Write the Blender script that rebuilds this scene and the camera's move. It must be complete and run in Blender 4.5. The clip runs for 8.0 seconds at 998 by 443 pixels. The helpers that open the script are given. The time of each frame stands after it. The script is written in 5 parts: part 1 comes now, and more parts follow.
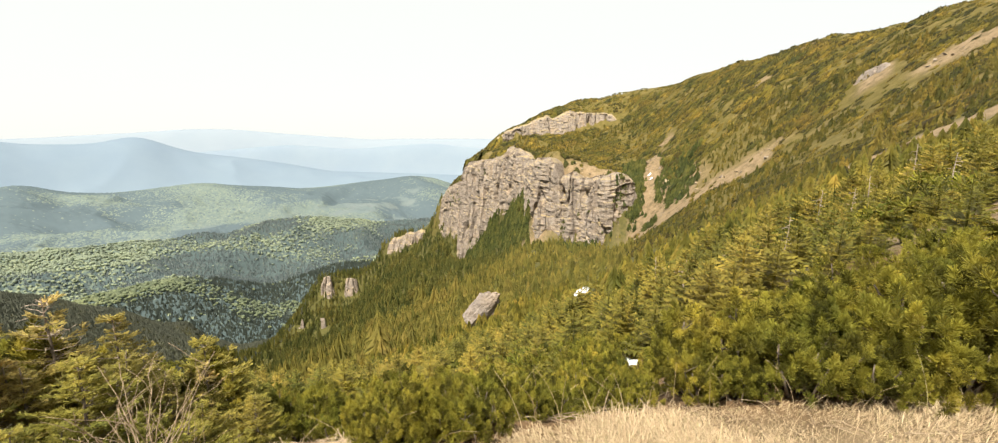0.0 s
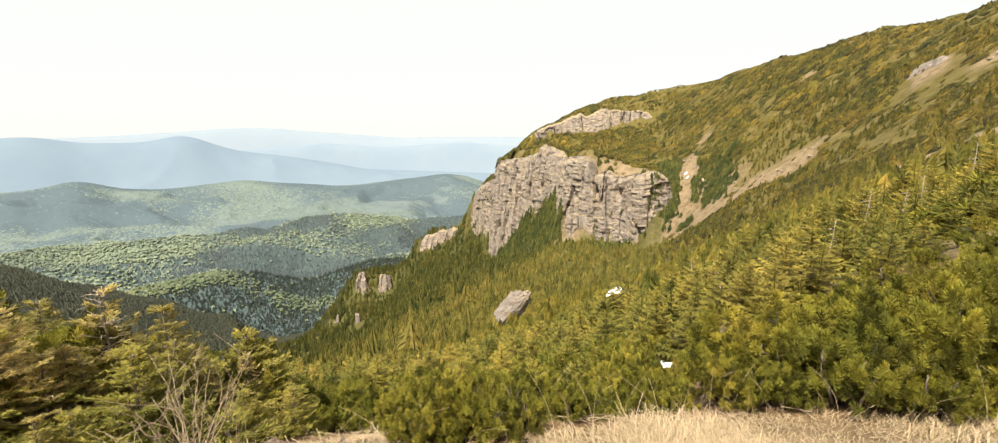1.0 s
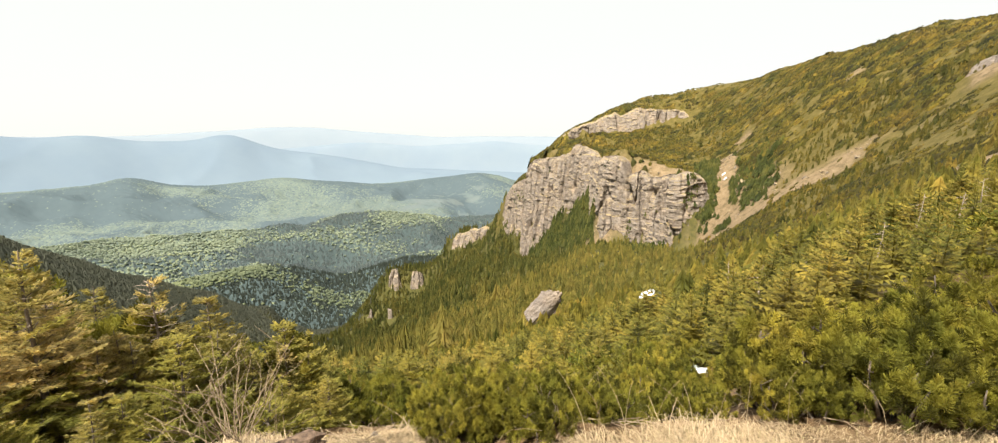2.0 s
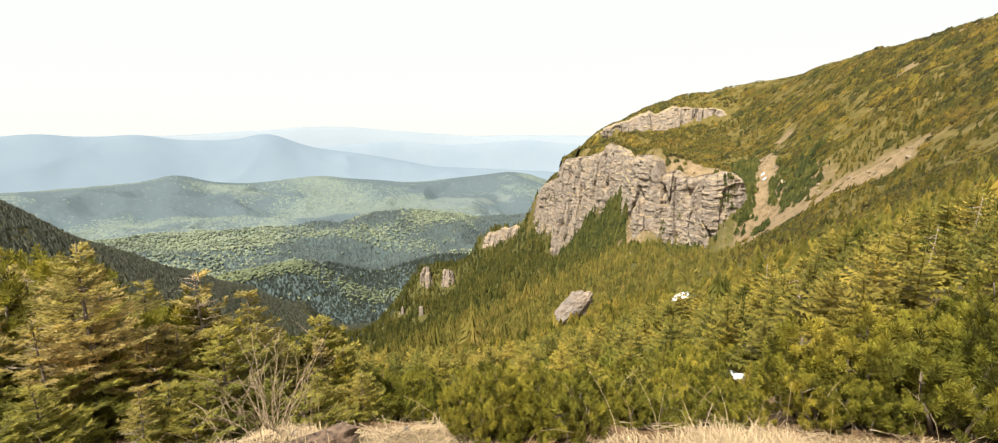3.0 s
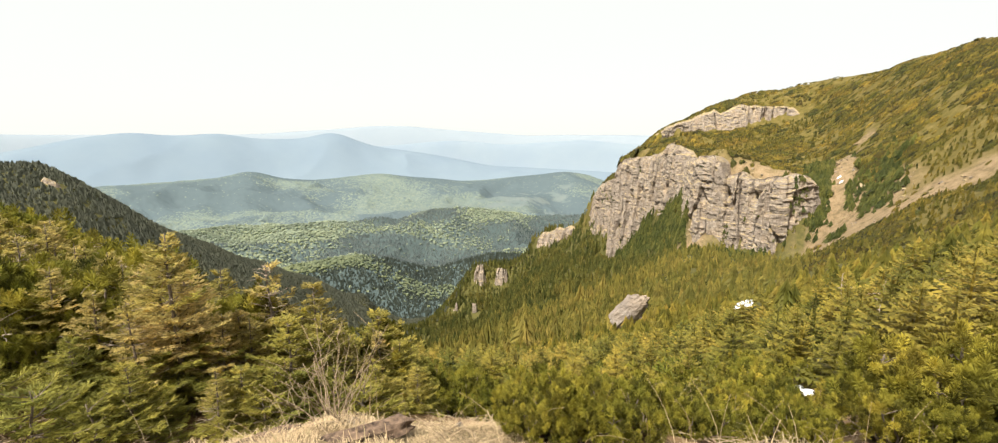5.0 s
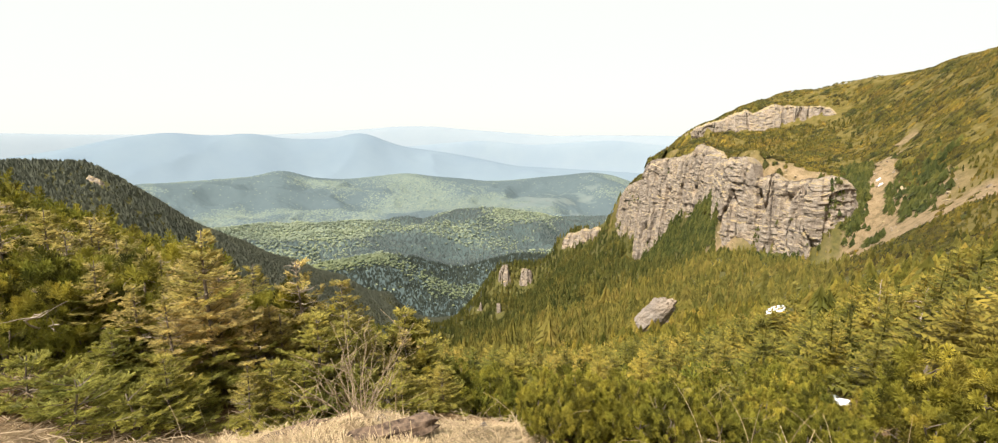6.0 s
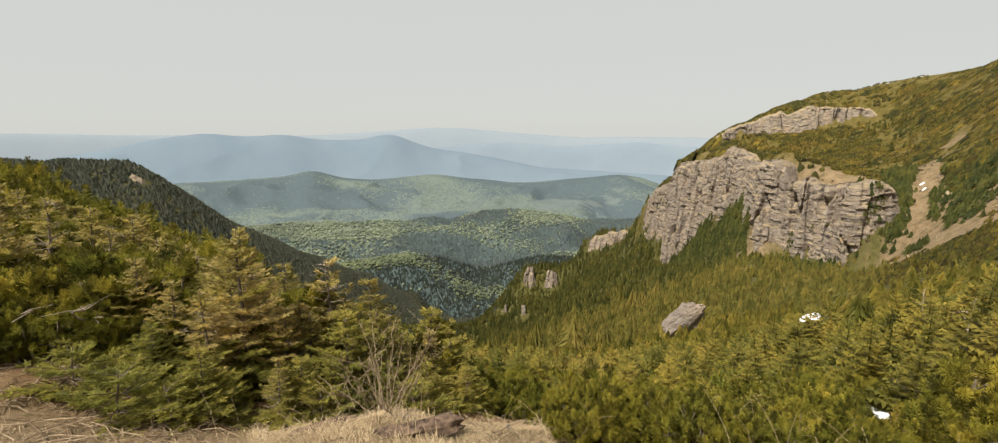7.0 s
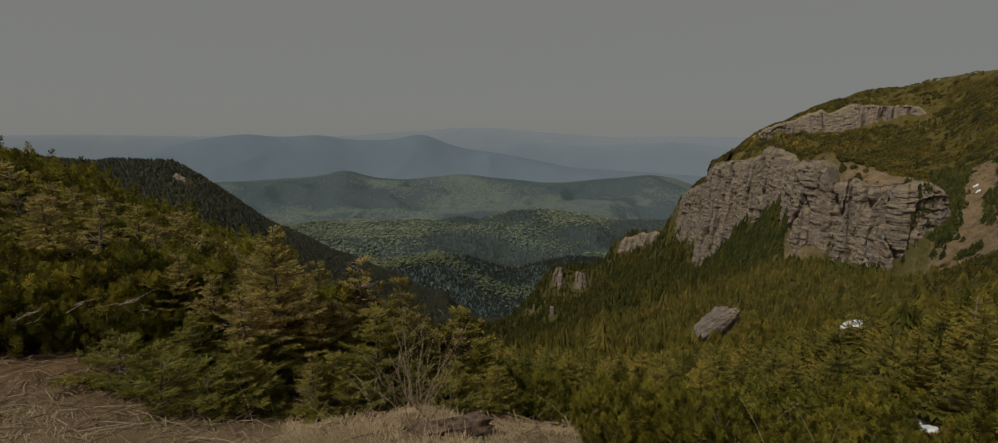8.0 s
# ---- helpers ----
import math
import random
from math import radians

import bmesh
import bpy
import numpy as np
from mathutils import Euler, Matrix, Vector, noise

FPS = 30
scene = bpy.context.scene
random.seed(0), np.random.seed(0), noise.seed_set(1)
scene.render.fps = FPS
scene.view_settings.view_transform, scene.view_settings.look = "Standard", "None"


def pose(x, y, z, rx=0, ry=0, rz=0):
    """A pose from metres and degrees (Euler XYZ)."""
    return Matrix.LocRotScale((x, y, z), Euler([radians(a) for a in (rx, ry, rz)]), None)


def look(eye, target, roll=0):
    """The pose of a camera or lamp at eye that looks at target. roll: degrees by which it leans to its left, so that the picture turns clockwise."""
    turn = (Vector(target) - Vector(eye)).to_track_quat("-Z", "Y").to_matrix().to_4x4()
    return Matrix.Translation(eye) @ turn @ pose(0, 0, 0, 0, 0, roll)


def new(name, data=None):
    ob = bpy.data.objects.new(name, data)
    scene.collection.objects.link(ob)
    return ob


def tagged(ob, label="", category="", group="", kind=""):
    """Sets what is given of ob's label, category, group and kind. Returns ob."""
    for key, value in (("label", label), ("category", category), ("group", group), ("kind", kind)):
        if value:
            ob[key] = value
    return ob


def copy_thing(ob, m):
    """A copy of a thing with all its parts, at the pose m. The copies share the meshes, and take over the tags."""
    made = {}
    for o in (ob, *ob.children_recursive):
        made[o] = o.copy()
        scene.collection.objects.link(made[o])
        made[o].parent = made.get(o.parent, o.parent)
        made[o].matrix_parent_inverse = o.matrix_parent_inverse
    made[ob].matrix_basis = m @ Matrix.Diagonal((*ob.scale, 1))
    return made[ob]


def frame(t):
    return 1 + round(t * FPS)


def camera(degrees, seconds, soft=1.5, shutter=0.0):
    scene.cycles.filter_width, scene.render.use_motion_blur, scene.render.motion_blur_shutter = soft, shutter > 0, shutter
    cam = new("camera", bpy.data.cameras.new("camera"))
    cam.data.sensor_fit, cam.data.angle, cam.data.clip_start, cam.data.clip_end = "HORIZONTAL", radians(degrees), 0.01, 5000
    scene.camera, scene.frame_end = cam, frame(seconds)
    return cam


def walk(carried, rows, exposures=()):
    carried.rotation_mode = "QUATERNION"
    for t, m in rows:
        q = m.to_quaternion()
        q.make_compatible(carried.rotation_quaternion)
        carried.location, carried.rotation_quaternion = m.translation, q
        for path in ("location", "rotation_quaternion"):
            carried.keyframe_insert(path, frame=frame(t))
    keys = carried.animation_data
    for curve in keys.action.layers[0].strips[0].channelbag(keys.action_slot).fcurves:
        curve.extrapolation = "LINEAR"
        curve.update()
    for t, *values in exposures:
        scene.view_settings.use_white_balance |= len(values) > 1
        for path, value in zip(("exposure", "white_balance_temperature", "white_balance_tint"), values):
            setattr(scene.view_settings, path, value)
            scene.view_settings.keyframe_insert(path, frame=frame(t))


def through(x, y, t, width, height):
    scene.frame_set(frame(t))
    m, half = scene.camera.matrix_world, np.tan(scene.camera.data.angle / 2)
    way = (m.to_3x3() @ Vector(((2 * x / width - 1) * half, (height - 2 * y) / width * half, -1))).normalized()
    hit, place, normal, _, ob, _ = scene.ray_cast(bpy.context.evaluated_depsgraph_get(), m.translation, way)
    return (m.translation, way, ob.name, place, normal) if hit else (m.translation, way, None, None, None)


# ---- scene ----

EYE = 1.65
cam = camera(91.2, 8.0, soft=1.2)

# seconds, yaw to the left, pitch, lean; the hand drifts a little to the left as it turns
TURN = [(0.0, 0.0, -10.56, 0.0), (0.5, 1.95, -10.66, 0.12), (1.0, 3.78, -10.74, 0.15), (1.5, 5.69, -10.78, 0.11),
        (3.0, 11.23, -10.92, 0.18), (3.5, 13.08, -10.95, 0.3), (4.0, 14.74, -10.95, 0.24), (4.5, 16.21, -10.95, 0.18),
        (6.0, 20.75, -10.92, 0.12), (6.5, 22.12, -10.83, 0.09), (7.0, 23.85, -10.74, 0.05), (7.5, 25.5, -10.7, 0.12),
        (8.0, 27.27, -10.73, 0.2)]
walk(cam, [(t, pose(-0.07 * t / 8, 0.012 * t / 8, EYE, 90 + pitch, lean, yaw)) for t, yaw, pitch, lean in TURN],
     exposures=[(0.0, 1.2), (6.6, 1.2), (6.8, 0.9), (7.0, 0.58), (7.5, -0.18), (8.0, -1.12)])

# ---- light: a bright milky sky and a hazy sun from the left ----
SUN_BEARING, SUN_HEIGHT = 156.0, 56.0
world = bpy.data.worlds.new("hazy_sky")
scene.world = world
world.use_nodes = True
wn, wl = world.node_tree.nodes, world.node_tree.links
wn.clear()
sky = wn.new("ShaderNodeTexSky")
sky.sky_type, sky.sun_disc = "NISHITA", False
sky.sun_elevation, sky.sun_rotation = radians(SUN_HEIGHT), radians(-SUN_BEARING)
sky.air_density, sky.dust_density, sky.altitude = 1.0, 3.0, 1700
milk = wn.new("ShaderNodeMix")
milk.data_type = "RGBA"
milk.inputs[0].default_value = 0.95
milk.inputs[7].default_value = (4.38, 4.42, 4.18, 1)
bg, wo = wn.new("ShaderNodeBackground"), wn.new("ShaderNodeOutputWorld")
bg.inputs[1].default_value = 0.1
wl.new(sky.outputs[0], milk.inputs[6])
wl.new(milk.outputs[2], bg.inputs[0])
wl.new(bg.outputs[0], wo.inputs[0])
sun_data = bpy.data.lights.new("sun", "SUN")
sun_data.energy, sun_data.angle, sun_data.color = 5.0, radians(4.0), (1.0, 0.94, 0.82)
sun = new("sun", sun_data)
sun.matrix_world = look((-math.sin(radians(SUN_BEARING)) * 100, math.cos(radians(SUN_BEARING)) * 100, 100 * math.tan(radians(SUN_HEIGHT))), (0, 0, 0))

# ---- materials ----


def material(name, rough=0.9):
    m = bpy.data.materials.new(name)
    m.use_nodes = True
    b = m.node_tree.nodes["Principled BSDF"]
    b.inputs["Roughness"].default_value = rough
    b.inputs["Specular IOR Level"].default_value = 0.2
    return m, m.node_tree.nodes, m.node_tree.links, b


def noise_node(nodes, links, scale, detail=4.0, rough=0.55):
    geo = nodes.new("ShaderNodeNewGeometry")
    n = nodes.new("ShaderNodeTexNoise")
    n.inputs["Scale"].default_value, n.inputs["Detail"].default_value, n.inputs["Roughness"].default_value = scale, detail, rough
    links.new(geo.outputs["Position"], n.inputs["Vector"])
    return n.outputs["Fac"]


def ramp(nodes, links, fac, stops):
    r = nodes.new("ShaderNodeValToRGB")
    el = r.color_ramp.elements
    while len(el) < len(stops):
        el.new(0.5)
    for e, (p, c) in zip(el, stops):
        e.position, e.color = p, (*c, 1)
    links.new(fac, r.inputs[0])
    return r.outputs[0]


def mixed(nodes, links, a, b, fac, how="MIX"):
    m = nodes.new("ShaderNodeMix")
    m.data_type, m.blend_type = "RGBA", how
    for socket, v in ((m.inputs[6], a), (m.inputs[7], b), (m.inputs[0], fac)):
        if isinstance(v, (int, float)):
            socket.default_value = v
        elif isinstance(v, tuple):
            socket.default_value = (*v, 1)
        else:
            links.new(v, socket)
    return m.outputs[2]


def relief(nodes, links, bsdf, height, strength, distance):
    b = nodes.new("ShaderNodeBump")
    b.inputs["Strength"].default_value, b.inputs["Distance"].default_value = strength, distance
    links.new(height, b.inputs["Height"])
    links.new(b.outputs[0], bsdf.inputs["Normal"])


def foliage(name, dark, mid, light, patch, grain, spread=0.5, through=0.25, rough=0.0, vary=1.0):
    """Needles: colour from stand to stand and from twig to twig, some light let through."""
    m, n, l, b = material(name, 0.65)
    base = ramp(n, l, noise_node(n, l, patch, 3.0), [(0.3, dark), (0.5, mid), (0.7, light)])
    geo = n.new("ShaderNodeNewGeometry")
    twig = ramp(n, l, geo.outputs["Random Per Island"], [(0.0, (1 - spread,) * 3), (1.0, (1 + spread * 0.7, 1 + spread * 0.6, 1 + spread * 0.4))])
    c = mixed(n, l, base, twig, 1.0, "MULTIPLY")
    fine = ramp(n, l, noise_node(n, l, grain, 2.0), [(0.25, (0.75, 0.75, 0.75)), (0.75, (1.25, 1.2, 1.1))])
    c = mixed(n, l, c, fine, 1.0, "MULTIPLY")
    tone = n.new("ShaderNodeAttribute")
    tone.attribute_name = "tone"
    c = mixed(n, l, c, ramp(n, l, tone.outputs["Fac"], [(0.0, (1, 1, 1)), (0.02, (0.48, 0.58, 0.56)), (0.35, (0.82, 0.87, 0.80)), (0.7, (1.08, 1.06, 1.0)), (1.0, (1.32, 1.27, 1.16))]), vary, "MULTIPLY")
    l.new(c, b.inputs["Base Color"])
    if rough:
        relief(n, l, b, noise_node(n, l, grain * 1.3, 5.0, 0.7), rough, 0.6)
    t = n.new("ShaderNodeBsdfTranslucent")
    l.new(c, t.inputs[0])
    mix = n.new("ShaderNodeMixShader")
    mix.inputs[0].default_value = through
    l.new(b.outputs[0], mix.inputs[1])
    l.new(t.outputs[0], mix.inputs[2])
    l.new(mix.outputs[0], n["Material Output"].inputs[0])
    return m


M_PINE = foliage("dwarf_pine_needles", (0.112, 0.129, 0.023), (0.196, 0.189, 0.029), (0.330, 0.279, 0.047), 1.4, 6.0, 0.75, 0.36)
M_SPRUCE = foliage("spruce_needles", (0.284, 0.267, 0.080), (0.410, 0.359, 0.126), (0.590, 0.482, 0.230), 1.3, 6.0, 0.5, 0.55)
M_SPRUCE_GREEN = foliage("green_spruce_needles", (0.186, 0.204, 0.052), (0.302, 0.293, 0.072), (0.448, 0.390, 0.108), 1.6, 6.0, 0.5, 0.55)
M_FOREST_NEAR = foliage("slope_spruce_needles", (0.124, 0.128, 0.025), (0.204, 0.176, 0.034), (0.280, 0.216, 0.051), 0.3, 2.0, 0.4, 0.42, 0.0, 0.9)
M_FOREST_FAR = foliage("far_spruce_needles", (0.124, 0.125, 0.032), (0.183, 0.163, 0.039), (0.243, 0.195, 0.053), 0.05, 0.6, 0.3, 0.42, 0.0, 0.55)
M_SCRUB = foliage("mountain_pine_scrub", (0.045, 0.049, 0.010), (0.094, 0.079, 0.012), (0.148, 0.106, 0.018), 0.06, 1.6, 0.7, 0.25, 0.9)
M_UPSLOPE = foliage("upper_slope_spruce_needles", (0.071, 0.070, 0.016), (0.110, 0.096, 0.019), (0.163, 0.123, 0.025), 0.05, 0.8, 0.3, 0.35)
M_LEDGE = foliage("dark_ledge_shrubs", (0.050, 0.062, 0.018), (0.075, 0.084, 0.022), (0.105, 0.105, 0.028), 0.1, 0.9, 0.3, 0.3)
M_TALL = foliage("tall_spruce_needles", (0.080, 0.092, 0.030), (0.118, 0.118, 0.032), (0.165, 0.142, 0.038), 0.05, 0.6, 0.3, 0.4)
# haze over the ridge is put into this pale grey-green, with little contrast
M_RIDGE = foliage("hazy_ridge_spruces", (0.165, 0.180, 0.146), (0.176, 0.190, 0.150), (0.190, 0.202, 0.154), 0.03, 0.4, 0.05, 0.65, 0.0, 0.12)


def plain_wood(name, a, b_):
    m, n, l, b = material(name, 0.85)
    f = noise_node(n, l, 30.0, 5.0)
    l.new(ramp(n, l, f, [(0.3, a), (0.7, b_)]), b.inputs["Base Color"])
    relief(n, l, b, f, 0.5, 0.01)
    return m


M_BARK = plain_wood("grey_brown_bark", (0.06, 0.045, 0.032), (0.20, 0.16, 0.12))
M_TWIG = plain_wood("pale_dry_twigs", (0.16, 0.11, 0.07), (0.34, 0.26, 0.17))
M_LOG = plain_wood("rotten_brown_wood", (0.022, 0.014, 0.010), (0.180, 0.122, 0.084))
M_DEADWOOD = plain_wood("weathered_dead_wood", (0.17, 0.125, 0.095), (0.46, 0.38, 0.30))


def ground_material():
    m, n, l, b = material("mountain_ground", 0.95)
    att = n.new("ShaderNodeAttribute")
    att.attribute_name = "meadow"
    soil = ramp(n, l, noise_node(n, l, 0.6, 6.0), [(0.3, (0.040, 0.041, 0.011)), (0.7, (0.086, 0.074, 0.020))])
    straw = ramp(n, l, noise_node(n, l, 2.5, 8.0, 0.7), [(0.25, (0.112, 0.075, 0.042)), (0.5, (0.185, 0.133, 0.077)), (0.75, (0.262, 0.198, 0.120))])
    big = ramp(n, l, noise_node(n, l, 0.35, 6.0, 0.65), [(0.34, (0.55, 0.58, 0.50)), (0.5, (0.95, 0.93, 0.9)), (0.68, (1.2, 1.2, 1.22))])
    turf = n.new("ShaderNodeAttribute")
    turf.attribute_name = "turf"
    olive = ramp(n, l, noise_node(n, l, 0.25, 7.0, 0.7), [(0.3, (0.056, 0.047, 0.010)), (0.5, (0.092, 0.072, 0.017)), (0.7, (0.150, 0.112, 0.040))])
    soil = mixed(n, l, soil, olive, turf.outputs["Fac"])
    duff = n.new("ShaderNodeAttribute")
    duff.attribute_name = "litter"
    brown = ramp(n, l, noise_node(n, l, 6.0, 8.0, 0.7), [(0.3, (0.066, 0.038, 0.019)), (0.5, (0.145, 0.088, 0.043)), (0.7, (0.235, 0.152, 0.080))])
    soil = mixed(n, l, soil, brown, duff.outputs["Fac"])
    c = mixed(n, l, soil, mixed(n, l, straw, big, 1.0, "MULTIPLY"), att.outputs["Fac"])
    l.new(c, b.inputs["Base Color"])
    relief(n, l, b, noise_node(n, l, 9.0, 8.0, 0.7), 0.7, 0.08)
    return m


M_GROUND = ground_material()


def rock_material(name, grassy):
    m, n, l, b = material(name, 0.92)
    geo = n.new("ShaderNodeNewGeometry")

    def stretched(scale, size, detail, rough=0.6):
        v = n.new("ShaderNodeVectorMath")
        v.operation = "MULTIPLY"
        v.inputs[1].default_value = scale
        l.new(geo.outputs["Position"], v.inputs[0])
        t = n.new("ShaderNodeTexNoise")
        t.inputs["Scale"].default_value, t.inputs["Detail"].default_value, t.inputs["Roughness"].default_value = size, detail, rough
        l.new(v.outputs[0], t.inputs["Vector"])
        return t.outputs["Fac"]

    beds = stretched((0.3, 0.3, 1.0), 0.75, 6.0, 0.75)
    streak = stretched((1.0, 1.0, 0.1), 0.28, 5.0)
    blotch = noise_node(n, l, 0.11, 5.0, 0.6)
    c1 = ramp(n, l, beds, [(0.32, (0.140, 0.113, 0.090)), (0.44, (0.225, 0.188, 0.153)), (0.58, (0.272, 0.233, 0.193)), (0.72, (0.305, 0.268, 0.226))])
    c2 = ramp(n, l, streak, [(0.3, (0.74, 0.71, 0.69)), (0.5, (1.0, 1.0, 1.0)), (0.75, (1.10, 1.02, 0.92))])
    c3 = ramp(n, l, blotch, [(0.32, (0.84, 0.83, 0.84)), (0.5, (1.0, 1.0, 1.0)), (0.68, (1.10, 1.03, 0.93))])
    pebbles = ramp(n, l, noise_node(n, l, 1.3, 6.0, 0.75), [(0.34, (0.48, 0.46, 0.45)), (0.47, (0.95, 0.94, 0.94)), (0.68, (1.2, 1.17, 1.14))])
    c = mixed(n, l, mixed(n, l, mixed(n, l, c1, c2, 1.0, "MULTIPLY"), c3, 1.0, "MULTIPLY"), pebbles, 1.0, "MULTIPLY")
    # dry grass on the ledges
    up = n.new("ShaderNodeSeparateXYZ")
    l.new(geo.outputs["True Normal"], up.inputs[0])
    turf = n.new("ShaderNodeMath")
    turf.operation = "MULTIPLY"
    l.new(ramp(n, l, up.outputs[2], [(0.50, (0, 0, 0)), (0.68, (1, 1, 1))]), turf.inputs[0])
    l.new(ramp(n, l, noise_node(n, l, 0.35, 4.0), [(0.36, (0, 0, 0)), (0.5, (1, 1, 1))]), turf.inputs[1])
    straw = ramp(n, l, noise_node(n, l, 0.8, 5.0), [(0.3, (0.185, 0.140, 0.072)), (0.7, (0.32, 0.245, 0.135))])
    l.new(mixed(n, l, c, straw, turf.outputs[0]) if grassy else mixed(n, l, c, (0.80, 0.80, 0.82), 1.0, "MULTIPLY"), b.inputs["Base Color"])
    height = n.new("ShaderNodeMath")
    height.operation = "ADD"
    l.new(noise_node(n, l, 0.9, 7.0, 0.7), height.inputs[0])
    l.new(beds, height.inputs[1])
    relief(n, l, b, height.outputs[0], 0.7, 0.5)
    return m


M_ROCK = rock_material("pale_conglomerate_rock", True)
M_BOULDER = rock_material("bare_grey_boulder_rock", False)


def snow_material():
    m, n, l, b = material("old_snow", 0.7)
    f = noise_node(n, l, 5.0, 5.0)
    l.new(ramp(n, l, f, [(0.3, (0.52, 0.53, 0.55)), (0.6, (0.72, 0.73, 0.75))]), b.inputs["Base Color"])
    relief(n, l, b, f, 0.4, 0.1)
    return m


M_SNOW = snow_material()


def straw_material():
    m, n, l, b = material("dry_grass_blades", 0.7)
    geo = n.new("ShaderNodeNewGeometry")
    c = ramp(n, l, geo.outputs["Random Per Island"], [(0.0, (0.245, 0.172, 0.098)), (0.4, (0.335, 0.246, 0.145)), (0.85, (0.45, 0.346, 0.218)), (1.0, (0.22, 0.19, 0.08))])
    l.new(c, b.inputs["Base Color"])
    return m


M_STRAW = straw_material()


def valley_material(name, air):
    """Woods across the valley: crowns of fresh leaf among conifers, in stands, with fields."""
    m, n, l, b = material(name, 1.0)
    b.inputs["Specular IOR Level"].default_value = 0.0
    geo = n.new("ShaderNodeNewGeometry")
    v = n.new("ShaderNodeTexVoronoi")
    v.inputs["Scale"].default_value = 0.165
    l.new(geo.outputs["Position"], v.inputs["Vector"])
    share, fields = n.new("ShaderNodeAttribute"), n.new("ShaderNodeAttribute")
    share.attribute_name, fields.attribute_name = "leafy", "fields"
    pick = n.new("ShaderNodeMath")
    pick.operation = "LESS_THAN"
    red = n.new("ShaderNodeSeparateColor")
    l.new(v.outputs["Color"], red.inputs[0])
    l.new(red.outputs[0], pick.inputs[0])
    l.new(share.outputs["Fac"], pick.inputs[1])
    leaf = ramp(n, l, red.outputs[1], [(0.0, (0.078, 0.098, 0.076)), (0.6, (0.118, 0.138, 0.086)), (1.0, (0.18, 0.194, 0.102))])
    conifer = ramp(n, l, noise_node(n, l, 0.03, 4.0), [(0.3, (0.036, 0.050, 0.046)), (0.7, (0.048, 0.063, 0.056))])
    c = mixed(n, l, conifer, leaf, pick.outputs[0])
    grass = ramp(n, l, noise_node(n, l, 0.012, 4.0), [(0.35, (0.086, 0.106, 0.085)), (0.65, (0.125, 0.136, 0.108))])
    # air: share of blue haze painted over the wood and field colours
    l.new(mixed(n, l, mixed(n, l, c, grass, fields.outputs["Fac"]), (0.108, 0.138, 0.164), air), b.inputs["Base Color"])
    return m


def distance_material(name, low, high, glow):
    """Far hills: woods and fields run together; haze is put into the pale blue colour, airlight into a faint glow."""
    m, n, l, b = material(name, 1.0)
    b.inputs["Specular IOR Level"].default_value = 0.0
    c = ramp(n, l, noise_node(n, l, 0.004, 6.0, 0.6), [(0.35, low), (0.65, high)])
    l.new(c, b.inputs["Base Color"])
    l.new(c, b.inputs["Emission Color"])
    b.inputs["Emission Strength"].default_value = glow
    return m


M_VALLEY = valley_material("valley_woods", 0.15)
# crown colours with haze put in: pale in the valley, bluer on farther hills
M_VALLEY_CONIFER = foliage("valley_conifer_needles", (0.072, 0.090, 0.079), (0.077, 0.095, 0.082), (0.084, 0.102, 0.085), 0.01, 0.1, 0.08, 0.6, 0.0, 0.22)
M_HILL_CONIFER = foliage("hazed_hill_conifer_needles", (0.138, 0.172, 0.190), (0.150, 0.184, 0.198), (0.164, 0.198, 0.200), 0.01, 0.1, 0.12, 0.45, 0.0, 0.35)
M_HILL_LEAF = foliage("hazed_fresh_hill_leaves", (0.240, 0.288, 0.242), (0.285, 0.332, 0.254), (0.335, 0.380, 0.262), 0.006, 0.1, 0.12, 0.5, 0.0, 0.35)
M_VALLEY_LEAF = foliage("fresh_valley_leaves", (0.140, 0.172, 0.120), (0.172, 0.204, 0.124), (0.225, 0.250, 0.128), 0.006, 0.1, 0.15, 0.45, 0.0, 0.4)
M_HILLS = valley_material("hazy_valley_woods", 0.47)
M_RANGE = distance_material("hazy_blue_hills", (0.094, 0.119, 0.142), (0.101, 0.126, 0.146), 0.8)
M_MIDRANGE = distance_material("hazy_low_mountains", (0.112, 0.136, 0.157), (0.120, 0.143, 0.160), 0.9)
M_FARRANGE = distance_material("hazy_far_hills", (0.128, 0.147, 0.162), (0.134, 0.152, 0.165), 0.95)

# ---- helpers for meshes ----


def tri_mesh(name, verts, tris, mat=None, smooth=False, second=None):
    verts, tris = np.asarray(verts, np.float32), np.asarray(tris, np.int32)
    me = bpy.data.meshes.new(name)
    me.vertices.add(len(verts))
    me.vertices.foreach_set("co", verts.ravel())
    me.loops.add(tris.size)
    me.loops.foreach_set("vertex_index", tris.ravel())
    me.polygons.add(len(tris))
    me.polygons.foreach_set("loop_start", np.arange(0, tris.size, 3, dtype=np.int32))
    me.polygons.foreach_set("use_smooth", np.full(len(tris), smooth))
    me.update(calc_edges=True)
    if mat:
        me.materials.append(mat)
    if second:
        me.materials.append(second[0])
        me.polygons.foreach_set("material_index", (np.arange(len(tris)) >= second[1]).astype(np.int32))
    return me


def grid_tris(rows, cols, closed=False):
    r, c = np.meshgrid(np.arange(rows - 1), np.arange(cols if closed else cols - 1), indexing="ij")
    a, b = r * cols + c, r * cols + (c + 1) % cols
    d, e = a + cols, b + cols
    return np.concatenate([np.stack([a, b, e], -1).reshape(-1, 3), np.stack([a, e, d], -1).reshape(-1, 3)])


def part(name, me, parent, label=""):
    ob = new(name, me)
    ob.parent = parent
    if label:
        tagged(ob, label)
    return ob


